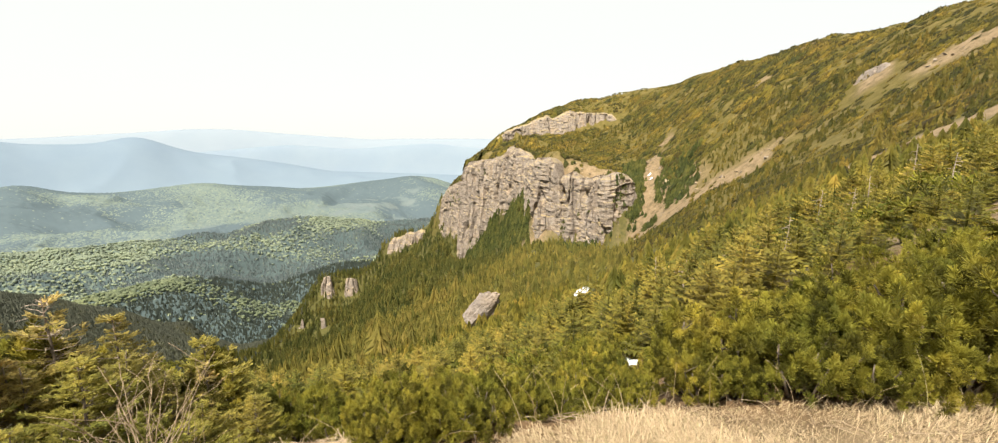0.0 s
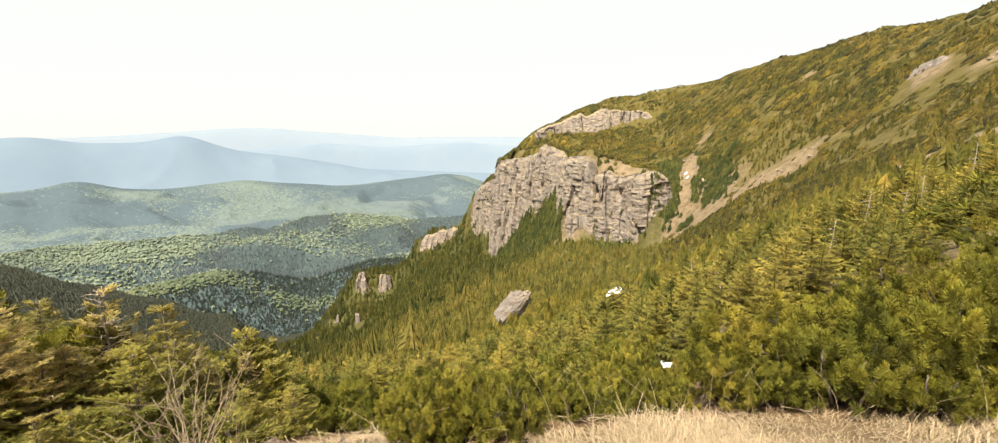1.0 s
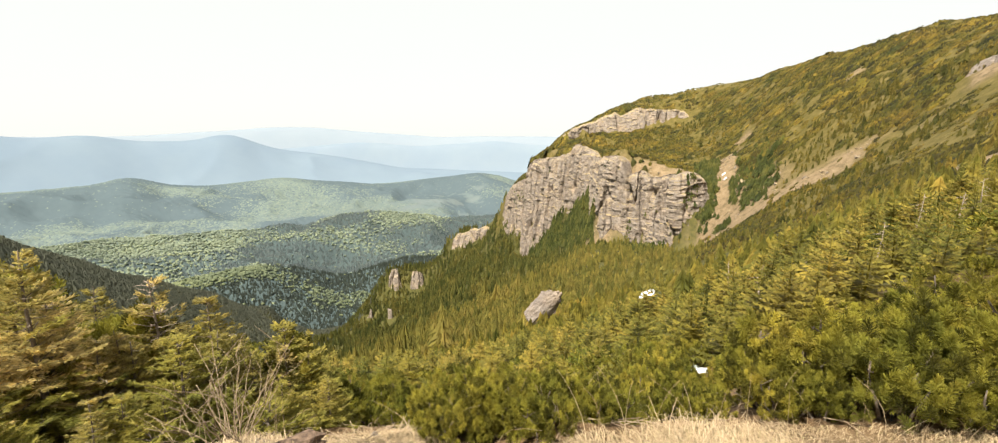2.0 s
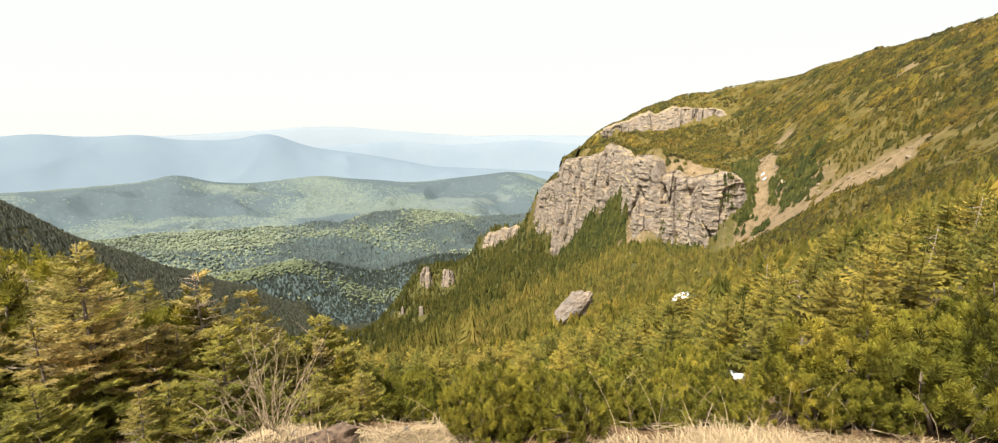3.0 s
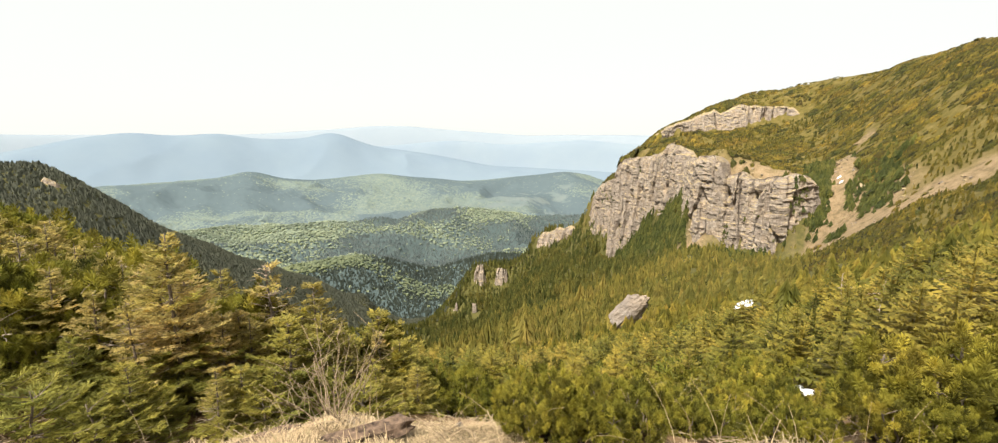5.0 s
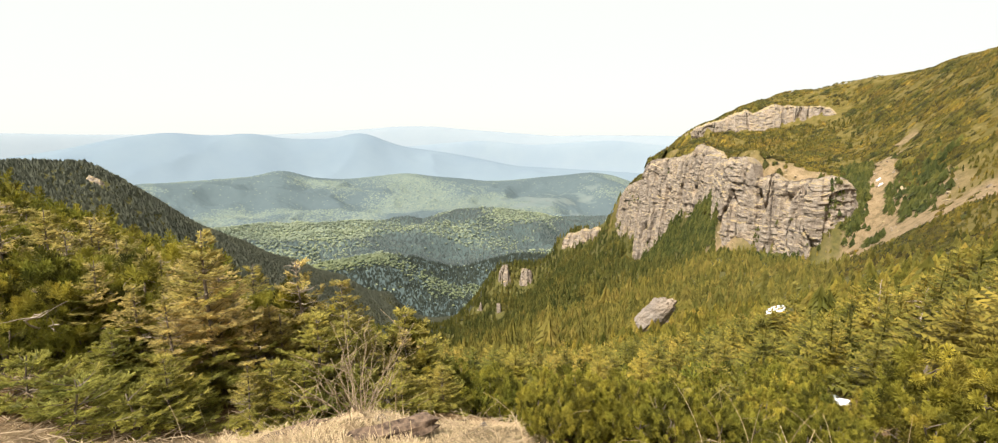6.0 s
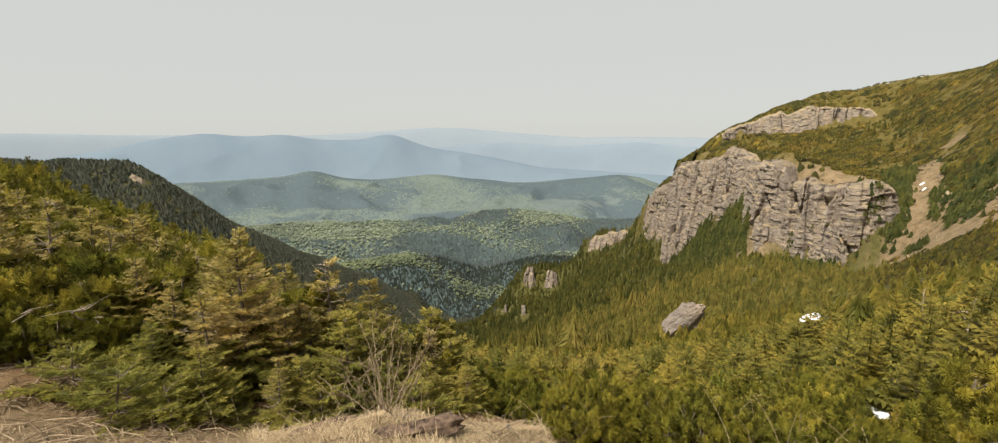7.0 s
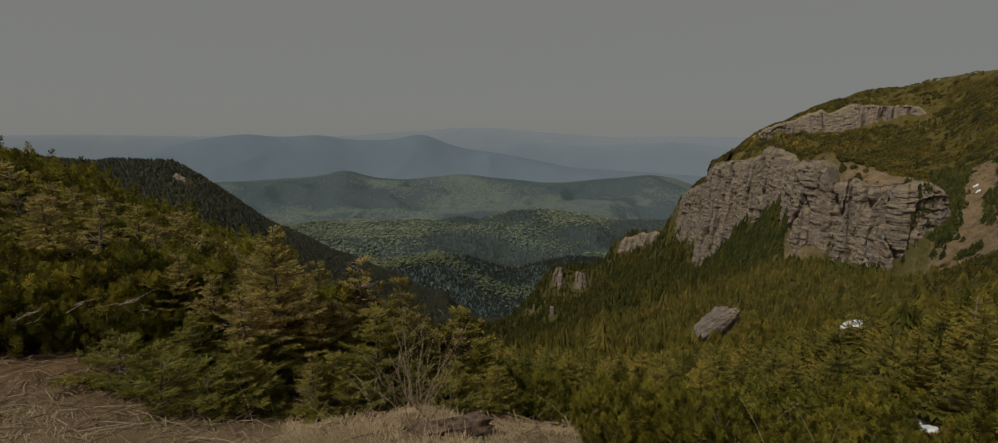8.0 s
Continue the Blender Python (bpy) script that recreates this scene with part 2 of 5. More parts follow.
def at(bearing, distance, height=0.0):
    """Plan place by bearing to the left of straight ahead, and distance."""
    b = math.radians(bearing)
    return (-math.sin(b) * distance, math.cos(b) * distance, height)


def rise(distance, degrees):
    return EYE + distance * math.tan(math.radians(degrees))


def hash2(ix, iy, seed):
    h = (ix * 374761393 + iy * 668265263 + seed * 974711) & 0xFFFFFFFF
    h = ((h ^ (h >> 13)) * 1274126177) & 0xFFFFFFFF
    return ((h ^ (h >> 16)) & 0xFFFF) / 65535.0


def value_noise(x, y, seed=0):
    x, y = np.asarray(x, float), np.asarray(y, float)
    ix, iy = np.floor(x).astype(np.int64), np.floor(y).astype(np.int64)
    fx, fy = x - ix, y - iy
    fx, fy = fx * fx * (3 - 2 * fx), fy * fy * (3 - 2 * fy)
    a, b = hash2(ix, iy, seed), hash2(ix + 1, iy, seed)
    c, d = hash2(ix, iy + 1, seed), hash2(ix + 1, iy + 1, seed)
    return (a + (b - a) * fx) * (1 - fy) + (c + (d - c) * fx) * fy


def fbm(x, y, seed=0, octaves=4):
    total, amp, norm = 0.0, 1.0, 0.0
    for o in range(octaves):
        total = total + amp * value_noise(x * 2 ** o, y * 2 ** o, seed + o * 17)
        norm += amp
        amp *= 0.5
    return total / norm * 2 - 1


def unit(v):
    return v / np.maximum(np.linalg.norm(v, axis=-1, keepdims=True), 1e-9)


def smooth(a, b, x):
    t = np.clip((x - a) / (b - a), 0, 1)
    return t * t * (3 - 2 * t)


# ---- the lie of the land: lines of the map, as bearing, distance, and angle of rise from the standpoint ----
CLIFF = [(-15.0, 297, -5.5, -8.4), (-14.2, 290, -5.3, -9.4), (-13.3, 286, -4.9, -11.0), (-12.6, 284, -5.0, -13.4), (-11.8, 291, -5.2, -13.6), (-9.9, 297, -5.6, -13.6), (-8.9, 300, -5.0, -13.5),
         (-8.0, 301, -5.2, -13.4), (-7.2, 303, -5.5, -13.1), (-6.7, 304, -4.0, -13.0), (-6.2, 306, -3.2, -12.9), (-4.6, 311, -3.2, -12.5), (-4.0, 313, -3.6, -12.4), (-3.7, 328, -3.8, -9.8),
         (-3.3, 346, -3.6, -7.0), (-2.4, 356, -2.3, -7.8), (-1.4, 364, -2.1, -9.2), (-0.7, 372, -3.0, -10.2), (1.3, 388, -3.5, -11.8), (2.6, 398, -3.6, -13.2), (4.1, 411, -4.0, -15.6),
         (4.4, 415, -5.8, -15.6), (5.6, 432, -6.7, -12.6), (6.9, 455, -8.0, -12.0), (7.4, 461, -9.3, -11.8)]
UPPER_CLIFF = [(0.0, 462, -0.6, -1.0), (-2.0, 470, 0.4, -0.1), (-4.0, 476, 1.1, -0.3), (-5.5, 480, 1.8, -0.2), (-6.1, 481, 1.2, -0.1), (-7.8, 484, 2.1, 0.0), (-10.8, 486, 1.9, 0.4), (-12.6, 482, 1.8, 0.9),
               (-13.6, 480, 1.6, 1.1)]
LOW_CLIFF = [(8.6, 505, -11.2, -12.5), (10.5, 520, -11.7, -13.6), (12.4, 540, -12.1, -14.2), (13.5, 548, -12.8, -14.4)]
OUTCROP_A = [(16.6, 548, -16.6, -18.9), (18.3, 553, -16.3, -19.1)]
OUTCROP_B = [(19.2, 562, -16.1, -18.8), (21.0, 566, -16.0, -18.8)]
OUTCROP_C = [(22.7, 548, -20.3, -21.9), (23.5, 548, -20.3, -21.9)]
OUTCROP_D = [(20.4, 507, -20.6, -22.0), (21.1, 507, -20.4, -22.0)]
RIDGE_ROCK = [(61.2, 336, -4.1, -4.6), (60.6, 335, -4.2, -5.0), (60.0, 334, -4.6, -5.3), (59.4, 333, -5.2, -5.6)]
SLAB = [(-34.4, 256, 4.4, 3.6), (-35.3, 253, 5.2, 4.0), (-36.4, 250, 5.7, 4.5), (-37.4, 247, 6.1, 5.2), (-38.0, 246, 6.2, 5.6)]
CREST = [(-48, 250, 12.0), (-42, 285, 10.4), (-37.2, 320, 9.1), (-32.6, 350, 8.6), (-27.4, 390, 7.3), (-18.5, 485, 4.7), (-13.0, 535, 4.0), (-8.4, 545, 3.2),
         (-3.4, 522, 1.0), (0.3, 485, -0.9), (2.5, 470, -3.1), (5.9, 470, -7.0), (7.9, 485, -10.5), (10.0, 540, -11.6), (13.9, 572, -14.6),
         (19.7, 602, -16.3), (26.1, 620, -21.4), (30.2, 600, -24.3)]
DARK_RIDGE = [(85, 330, -1.0), (75, 340, -1.5), (67.5, 350, -2.4), (61, 360, -2.3), (59, 372, -4.0), (57.5, 385, -5.5), (54.2, 420, -8.5), (44.1, 520, -14.0),
              (33.8, 620, -18.5), (26.1, 700, -21.6), (22, 740, -23.0)]
SPOTS_NEAR = [(0, 0, 0.0), (0, 2.6, 0.0), (-40, 2.8, 0.05), (40, 2.8, 0.0), (75, 3.5, 0.1), (130, 4, 0.2), (-90, 4, 0.3), (180, 4, 0.3),
              (0, 3.2, -0.6), (15, 3.2, -0.5), (30, 3.3, -0.48), (45, 3.4, -0.45), (56, 3.5, -0.3), (-13, 3.3, -0.35), (-25, 3.6, -0.2), (-36, 3.9, -0.1), (0, 4, -1.2), (0, 8, -3.6), (0, 30, -13.2), (-16, 4, -0.7), (-16, 7, -2.1), (-16, 20, -6.8), (-30, 4.2, -0.1), (-30, 9, -1.2),
              (-38, 4.5, 0.0), (-37, 10, -0.5), (-46, 5, 0.2), (-46, 15, 0.4), (72, 12, 0.3), (72, 30, 0.2), (60, 5, -0.2), (60, 20, -2.6),
              (50, 5, -0.6), (50, 15, -4.6), (40, 5, -0.9), (40, 12, -5.2), (25, 5, -1.4), (25, 10, -4.8)]
SPOTS_FAR = [(0, 110, -42), (-10, 60, -19.5), (-16, 60, -17.5), (-10, 180, -47), (-30, 30, -4.5), (-30, 100, -10), (-37, 40, -2.6), (-37, 100, -4.0),
             (-45, 40, 0.5), (-45, 100, 5), (-42, 190, 17), (-29, 220, -14), (-24, 220, -24), (-17, 320, -16), (15, 100, -46), (15, 300, -118),
             (40, 40, -22), (40, 120, -66), (35, 250, -135), (30, 430, -232), (26, 620, -300), (55, 150, -52), (65, 200, -34)]
SPOTS_WIDE = [(-70, 100, 25), (-70, 400, 90), (-120, 150, 30), (180, 150, 15), (120, 120, 8), (90, 150, -5), (-90, 900, 60), (180, 900, 0), (100, 900, -150),
              (-30, 900, -150), (0, 800, -260), (15, 800, -300), (25, 900, -390), (45, 900, -390), (65, 900, -360), (0, 1500, -420), (30, 1500, -440),
              (60, 1500, -440), (-60, 2500, -420), (120, 2500, -420), (180, 2500, -420), (0, 3000, -430), (60, 3000, -430)]


def dense(line, step):
    out = []
    for p, q in zip(line, line[1:]):
        n = max(1, int(math.dist(at(*p[:2]), at(*q[:2])) / step))
        out += [tuple(a + (b - a) * i / n for a, b in zip(p, q)) for i in range(n)]
    return out + [line[-1]]


KNOTS = [at(*s) for s in SPOTS_NEAR + SPOTS_FAR + SPOTS_WIDE]
KNOTS += [at(b, d, rise(d, e) + (0.5 if b < 3 else -6.5)) for b, d, e in dense(CREST, 25)]
KNOTS += [at(b, d, rise(d, e) - 2.5) for b, d, e in dense(DARK_RIDGE, 60)]
KNOTS += [at(b, d + far, rise(d, e) - fall) for b, d, e in dense(CREST, 40) if b < -22 for far, fall in ((45, 3.0), (110, 14.0))]
for line, bench in ((CLIFF, True), (UPPER_CLIFF, False), (LOW_CLIFF, False), (OUTCROP_A, False), (OUTCROP_B, False), (OUTCROP_C, False), (OUTCROP_D, False)):
    for b, d, top, foot in dense(line, 12):
        recess = bench and -3.8 < b < 3.4
        KNOTS += [at(b, d - 5, rise(d - 5, foot)), at(b, d + 9, rise(d + 2, top) - (2.0 if not bench or b < -3.5 else 0))]
        if recess:
            KNOTS += [at(b, d - 0.5, rise(d - 0.5, foot + 0.3)), at(b, d - 18, rise(d - 18, foot - 1.0))]
    if bench:
        for b, d, top, foot in dense(line, 25):
            crest_d = np.interp(b, [p[0] for p in CREST], [p[1] for p in CREST])
            crest_e = np.interp(b, [p[0] for p in CREST], [p[2] for p in CREST])
            front = float(np.interp(b, [-15.6, -12.6, -7.4, -4.0, 3.5, 4.4, 7.3], [294, 284, 303, 313, 404, 415, 460]))
            below = float(np.interp(b, [-15.6, -14, -8, -4, 4.4, 7.3], [-10.6, -13.7, -13.7, -13.2, -15.4, -12.6]))
            KNOTS += [at(b, front - e, rise(front - e, below - drop)) for e, drop in ((14, 0.0), (40, 0.6), (100, 2.2))]
            if b < 4:
                foot_above = crest_e - 2.2
                KNOTS += [at(b, d + (crest_d - d) * f, rise(d + (crest_d - d) * f, top + (foot_above - top) * g)) for f, g in ((0.2, 0.12), (0.5, 0.45), (0.75, 0.85))]
KNOTS = np.array(KNOTS)


def spread_weights():
    d = np.hypot(KNOTS[:, None, 0] - KNOTS[None, :, 0], KNOTS[:, None, 1] - KNOTS[None, :, 1])
    n = len(KNOTS)
    a = np.zeros((n + 1, n + 1))
    a[:n, :n], a[:n, n], a[n, :n] = d, 1, 1
    return np.linalg.lstsq(a, np.append(KNOTS[:, 2], 0), rcond=None)[0]


WEIGHTS = spread_weights()


def land(x, y):
    """Height of the ground."""
    x, y = np.asarray(x, float), np.asarray(y, float)
    shape = x.shape
    x, y = x.ravel(), y.ravel()
    z = np.empty(len(x))
    for i in range(0, len(x), 20000):
        s = slice(i, i + 20000)
        z[s] = np.hypot(x[s, None] - KNOTS[None, :, 0], y[s, None] - KNOTS[None, :, 1]) @ WEIGHTS[:-1] + WEIGHTS[-1]
    r = np.hypot(x, y)
    z = z + fbm(x / 35, y / 35, 3) * 3.0 * smooth(30, 250, r) + fbm(x / 6, y / 6, 5) * 0.5 * smooth(4, 60, r) + fbm(x / 0.7, y / 0.7, 9, 3) * 0.05
    return z.reshape(shape)


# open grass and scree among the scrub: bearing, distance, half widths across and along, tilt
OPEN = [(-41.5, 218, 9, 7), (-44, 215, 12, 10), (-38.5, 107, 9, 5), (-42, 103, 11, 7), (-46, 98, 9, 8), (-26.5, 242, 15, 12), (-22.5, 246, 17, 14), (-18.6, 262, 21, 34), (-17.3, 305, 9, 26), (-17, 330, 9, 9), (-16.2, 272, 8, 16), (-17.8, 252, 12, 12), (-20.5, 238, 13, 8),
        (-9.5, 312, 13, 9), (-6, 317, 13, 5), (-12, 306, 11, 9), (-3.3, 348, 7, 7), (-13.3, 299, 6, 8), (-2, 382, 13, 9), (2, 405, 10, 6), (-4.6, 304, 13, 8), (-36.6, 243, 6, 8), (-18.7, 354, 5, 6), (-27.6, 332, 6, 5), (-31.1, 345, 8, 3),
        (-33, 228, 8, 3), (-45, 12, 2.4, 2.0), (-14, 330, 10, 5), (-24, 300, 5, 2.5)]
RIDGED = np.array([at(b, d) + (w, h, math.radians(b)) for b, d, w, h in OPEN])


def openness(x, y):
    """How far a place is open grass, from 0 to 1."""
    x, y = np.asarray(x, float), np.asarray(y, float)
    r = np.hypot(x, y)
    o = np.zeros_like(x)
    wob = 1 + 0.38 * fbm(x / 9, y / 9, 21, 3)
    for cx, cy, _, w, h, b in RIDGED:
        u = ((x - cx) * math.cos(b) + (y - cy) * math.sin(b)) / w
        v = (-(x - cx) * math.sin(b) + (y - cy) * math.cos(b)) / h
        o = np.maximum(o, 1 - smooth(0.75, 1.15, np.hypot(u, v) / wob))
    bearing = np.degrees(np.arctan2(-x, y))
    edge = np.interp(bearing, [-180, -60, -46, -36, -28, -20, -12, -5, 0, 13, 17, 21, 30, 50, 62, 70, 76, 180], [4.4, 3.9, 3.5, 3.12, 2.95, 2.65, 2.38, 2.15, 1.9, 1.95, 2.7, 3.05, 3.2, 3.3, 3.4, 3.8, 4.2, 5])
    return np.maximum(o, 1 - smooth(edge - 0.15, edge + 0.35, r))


def make_ground():
    fine = np.arange(-56, 84, 0.4)
    coarse = np.arange(84, 304, 4.0)
    bearings = np.radians(np.concatenate([fine, coarse]))
    radii = np.concatenate([[0.001], np.geomspace(0.5, 900, 250), np.geomspace(930, 4900, 16)])
    rr, bb = np.meshgrid(radii, bearings, indexing="ij")
    x, y = -np.sin(bb) * rr, np.cos(bb) * rr
    z = land(x, y)
    v = np.stack([x, y, z], -1).reshape(-1, 3)
    me = tri_mesh("ground", v, grid_tris(len(radii), len(bearings), closed=True), M_GROUND, True)
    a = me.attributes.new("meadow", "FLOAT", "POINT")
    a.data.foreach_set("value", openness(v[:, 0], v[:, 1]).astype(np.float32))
    a = me.attributes.new("turf", "FLOAT", "POINT")
    bearing, far = np.degrees(np.arctan2(-v[:, 0], v[:, 1])), np.hypot(v[:, 0], v[:, 1])
    upper = np.where(bearing > -15.5, far > np.interp(bearing, *zip(*sorted((p[0], p[1]) for p in CLIFF))), far > 130) & (bearing < 8)
    a.data.foreach_set("value", upper.astype(np.float32))
    a = me.attributes.new("litter", "FLOAT", "POINT")
    a.data.foreach_set("value", (1 - smooth(7, 15, np.hypot(v[:, 0], v[:, 1]))).astype(np.float32))
    return tagged(new("ground", me), "steep mountain ground with dry straw grass and dark soil", "ground", kind="structure")


make_ground()

# ---- far country across the valley ----


def country(name, mat, label, b0, b1, db, radii, height):
    bearings = np.radians(np.arange(b0, b1, db))
    rr, bb = np.meshgrid(radii, bearings, indexing="ij")
    x, y = -np.sin(bb) * rr, np.cos(bb) * rr
    me = tri_mesh(name, np.stack([x, y, height(x, y, rr, np.degrees(bb))], -1).reshape(-1, 3), grid_tris(len(radii), len(bearings)), mat, True)
    if name.startswith("backdrop_valley"):
        v = np.stack([x, y], -1).reshape(-1, 2)
        r = np.hypot(v[:, 0], v[:, 1])
        for key, value in (("leafy", leafy(v[:, 0], v[:, 1], r)), ("fields", fields(v[:, 0], v[:, 1], r))):
            me.attributes.new(key, "FLOAT", "POINT").data.foreach_set("value", value.astype(np.float32))
    return tagged(new(name, me), label, "hills", kind="structure")


def leafy(x, y, r):
    """Share of leaf trees in the valley woods."""
    near = bump(x, y, 36, 1330, 160, 90, 0.9) + bump(x, y, 20, 1500, 330, 200, 0.35) + bump(x, y, 40, 1800, 420, 150, 0.25) + bump(x, y, 24, 1650, 230, 110, 0.45) + bump(x, y, 48, 2350, 260, 120, 0.5) + bump(x, y, 30, 2350, 320, 160, 0.4)
    near = near - bump(x, y, 42, 2560, 230, 230, 1.1) - bump(x, y, 49.5, 1640, 210, 130, 0.9) - bump(x, y, 35, 1600, 130, 80, 0.9) + bump(x, y, 20.5, 1720, 190, 120, 0.75) - bump(x, y, 13.5, 1650, 150, 140, 1.0) - bump(x, y, 24, 1290, 190, 110, 1.0) - bump(x, y, 13, 2720, 330, 220, 0.8) - bump(x, y, 44, 1420, 150, 70, 0.7) - bump(x, y, 27, 2050, 160, 70, 0.6)
    return np.clip(0.02 - 0.9 * (1 - smooth(1130, 1300, r)) + 2.3 * fbm(x / 360, y / 260, 91, 5) + 0.42 * smooth(1250, 1750, r) + near, 0.02, 0.92)


def fields(x, y, r):
    """Where the valley is open farmland."""
    f = bump(x, y, 11, 2450, 420, 260, 0.6) + bump(x, y, 30, 2300, 300, 120, 0.3)
    return smooth(0.42, 0.6, f * (1 + 3.0 * fbm(x / 90, y / 50, 95, 4)))


def bump(x, y, bearing, distance, wide, deep, high):
    cx, cy, _ = at(bearing, distance)
    b = math.radians(bearing)
    u, v = ((x - cx) * math.cos(b) + (y - cy) * math.sin(b)) / wide, (-(x - cx) * math.sin(b) + (y - cy) * math.cos(b)) / deep
    return high * np.exp(-(u * u + v * v))


def skyline(b, table):
    """Angle of rise of a hill line, by bearing."""
    line = list(zip(*sorted(table)))
    return np.tan(np.radians(sum(w * np.interp(b + k, *line) for k, w in ((-1.5, 0.15), (-0.7, 0.22), (0, 0.26), (0.7, 0.22), (1.5, 0.15)))))


HILL_LINE = [(82, -5.6), (57, -5.3), (50, -5.3), (46.8, -5.1), (44.7, -4.3), (42.5, -5.3), (37.8, -5.8), (34, -5.5), (31.6, -5.2), (28.3, -5.8), (21, -6.4), (17, -6.1), (13.5, -5.6), (10.2, -5.0), (6.5, -5.7), (4.9, -6.8), (-4, -7)]
LOW_HILL_LINE = [(82, -11.2), (60, -11.4), (52, -11.0), (45, -11.6), (38, -11.4), (33, -11.8), (28.5, -10.7), (22, -10.2), (16.4, -10.8), (13, -12.7), (8, -12), (-4, -12)]
KNOLL_LINE = [(82, -16), (48, -16.5), (41, -15.2), (36, -14.6), (31, -15.6), (26, -17.4), (20, -15.5), (10, -15), (-4, -15)]
BLUE_LINE = [(95, -2.6), (67, -2.7), (62.2, -1.9), (58.6, -0.95), (54.4, -0.35), (51, -0.85), (47.2, -0.5), (44.1, -1.2), (39.3, -1.25), (37.6, -0.8), (36.4, -0.3), (34.2, -1.3), (32, -2.2), (27, -2.9), (23.6, -3.5), (18.9, -4.5), (10, -4.9), (3, -5.2), (-20, -5.2)]
HAZE_LINE = [(60, -4.5), (45, -3.2), (34, -2.3), (27, -1.8), (22, -1.5), (17, -2.1), (12, -1.8), (8, -1.45), (4, -1.9), (0, -2.2), (-20, -2.2)]
PALE_LINE = [(110, -0.6), (67, -0.35), (59, -0.6), (47, -0.75), (42, -0.55), (36, -0.2), (32, 0.2), (28, 0.1), (24, -0.3), (14, -1.0), (8, -0.9), (1.3, -1.0), (-30, -1.2)]


def valley(x, y, r, b):
    floor = 395.0
    z = -floor + 10 * fbm(x / 300, y / 300, 31, 3)
    for line, d, w in ((HILL_LINE, 2980, 480), (LOW_HILL_LINE, 1780, 260), (KNOLL_LINE, 1280, 150)):
        z = z + (floor + d * skyline(b, line)) * np.exp(-((r - d) / w) ** 2)
    spur = np.abs(fbm(x / 330 + 0.3 * fbm(x / 200, y / 200, 36, 2), y / 330, 37, 3))
    z = z + 95 * (0.25 - spur) * smooth(1250, 1600, r) * (1 - smooth(2780, 2970, r))
    return z + 3.5 * fbm(x / 11, y / 11, 35, 2) * smooth(1000, 1350, r)


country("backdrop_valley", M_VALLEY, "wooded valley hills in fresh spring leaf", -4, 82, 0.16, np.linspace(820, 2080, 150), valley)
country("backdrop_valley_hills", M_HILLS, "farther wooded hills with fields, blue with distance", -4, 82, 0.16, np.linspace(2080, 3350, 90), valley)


def conifer(g):
    """A far conifer of three plain skirts."""
    V, F = [], []
    for z0, z1, w in ((0.08, 0.6, 0.24), (0.35, 0.8, 0.17), (0.6, 1.0, 0.10)):
        k, t = len(V), g.uniform(0, 6.28)
        V += [(0, 0, z1)] + [(math.cos(t + 1.2566 * i) * w * g.uniform(0.8, 1.2), math.sin(t + 1.2566 * i) * w * g.uniform(0.8, 1.2), z0) for i in range(5)]
        F += [(k, k + 1 + i, k + 1 + (i + 1) % 5) for i in range(5)]
    return np.array(V), np.array(F)


def leaf_crown(g):
    """A far leaf tree: an uneven crown on a short trunk."""
    V, F = [(g.uniform(-0.1, 0.1), g.uniform(-0.1, 0.1), 1.0)], []
    for ring, (q, z) in enumerate(((0.34, 0.86), (0.47, 0.55), (0.10, 0.22))):
        V += [(math.cos(1.047 * (i + 0.5 * ring)) * q * g.uniform(0.75, 1.25), math.sin(1.047 * (i + 0.5 * ring)) * q * g.uniform(0.75, 1.25), z + g.uniform(-0.08, 0.08)) for i in range(6)]
    for i in range(6):
        j = (i + 1) % 6
        F += [(0, 1 + i, 1 + j)]
        for r in (0, 6):
            F += [(1 + r + i, 7 + r + i, 1 + r + j), (1 + r + j, 7 + r + i, 7 + r + j)]
    return np.array(V), np.array(F)


def valley_woods():
    """Crowns of the woods across the valley: fresh leaf trees among conifers."""
    g = np.random.default_rng(77)
    kinds = [[conifer(g) for _ in range(4)], [leaf_crown(g) for _ in range(5)]]
    b0, b1 = math.radians(2), math.radians(66)
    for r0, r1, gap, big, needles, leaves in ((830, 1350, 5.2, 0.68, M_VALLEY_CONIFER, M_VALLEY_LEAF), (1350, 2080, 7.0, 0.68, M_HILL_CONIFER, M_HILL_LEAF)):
        n = int(0.5 * (b1 - b0) * (r1 * r1 - r0 * r0) / (gap * gap))
        bb, r = g.uniform(b0, b1, n), np.sqrt(g.uniform(r0 * r0, r1 * r1, n))
        x, y = -np.sin(bb) * r, np.cos(bb) * r
        z = valley(x, y, r, np.degrees(bb))
        leaf = g.uniform(0, 1, n) < (leafy(x, y, r) - 0.015) * 1.05
        ok = (fields(x, y, r) < 0.4) & (z > land(x, y) - 4)
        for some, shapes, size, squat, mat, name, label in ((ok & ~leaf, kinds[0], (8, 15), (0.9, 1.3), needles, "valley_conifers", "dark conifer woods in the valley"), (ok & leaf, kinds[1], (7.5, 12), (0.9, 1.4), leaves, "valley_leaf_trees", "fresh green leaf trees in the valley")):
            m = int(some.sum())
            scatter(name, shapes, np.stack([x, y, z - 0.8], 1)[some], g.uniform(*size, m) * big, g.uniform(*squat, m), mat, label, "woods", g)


def range_near(x, y, r, b):
    return -430 + (430 + 3950 * skyline(b, BLUE_LINE)) * smooth(3300, 3950, r) + (52 * (0.26 - np.abs(fbm(x / 480, y / 480, 41, 3)))) * smooth(3300, 3500, r) * (1 - smooth(3780, 3950, r))


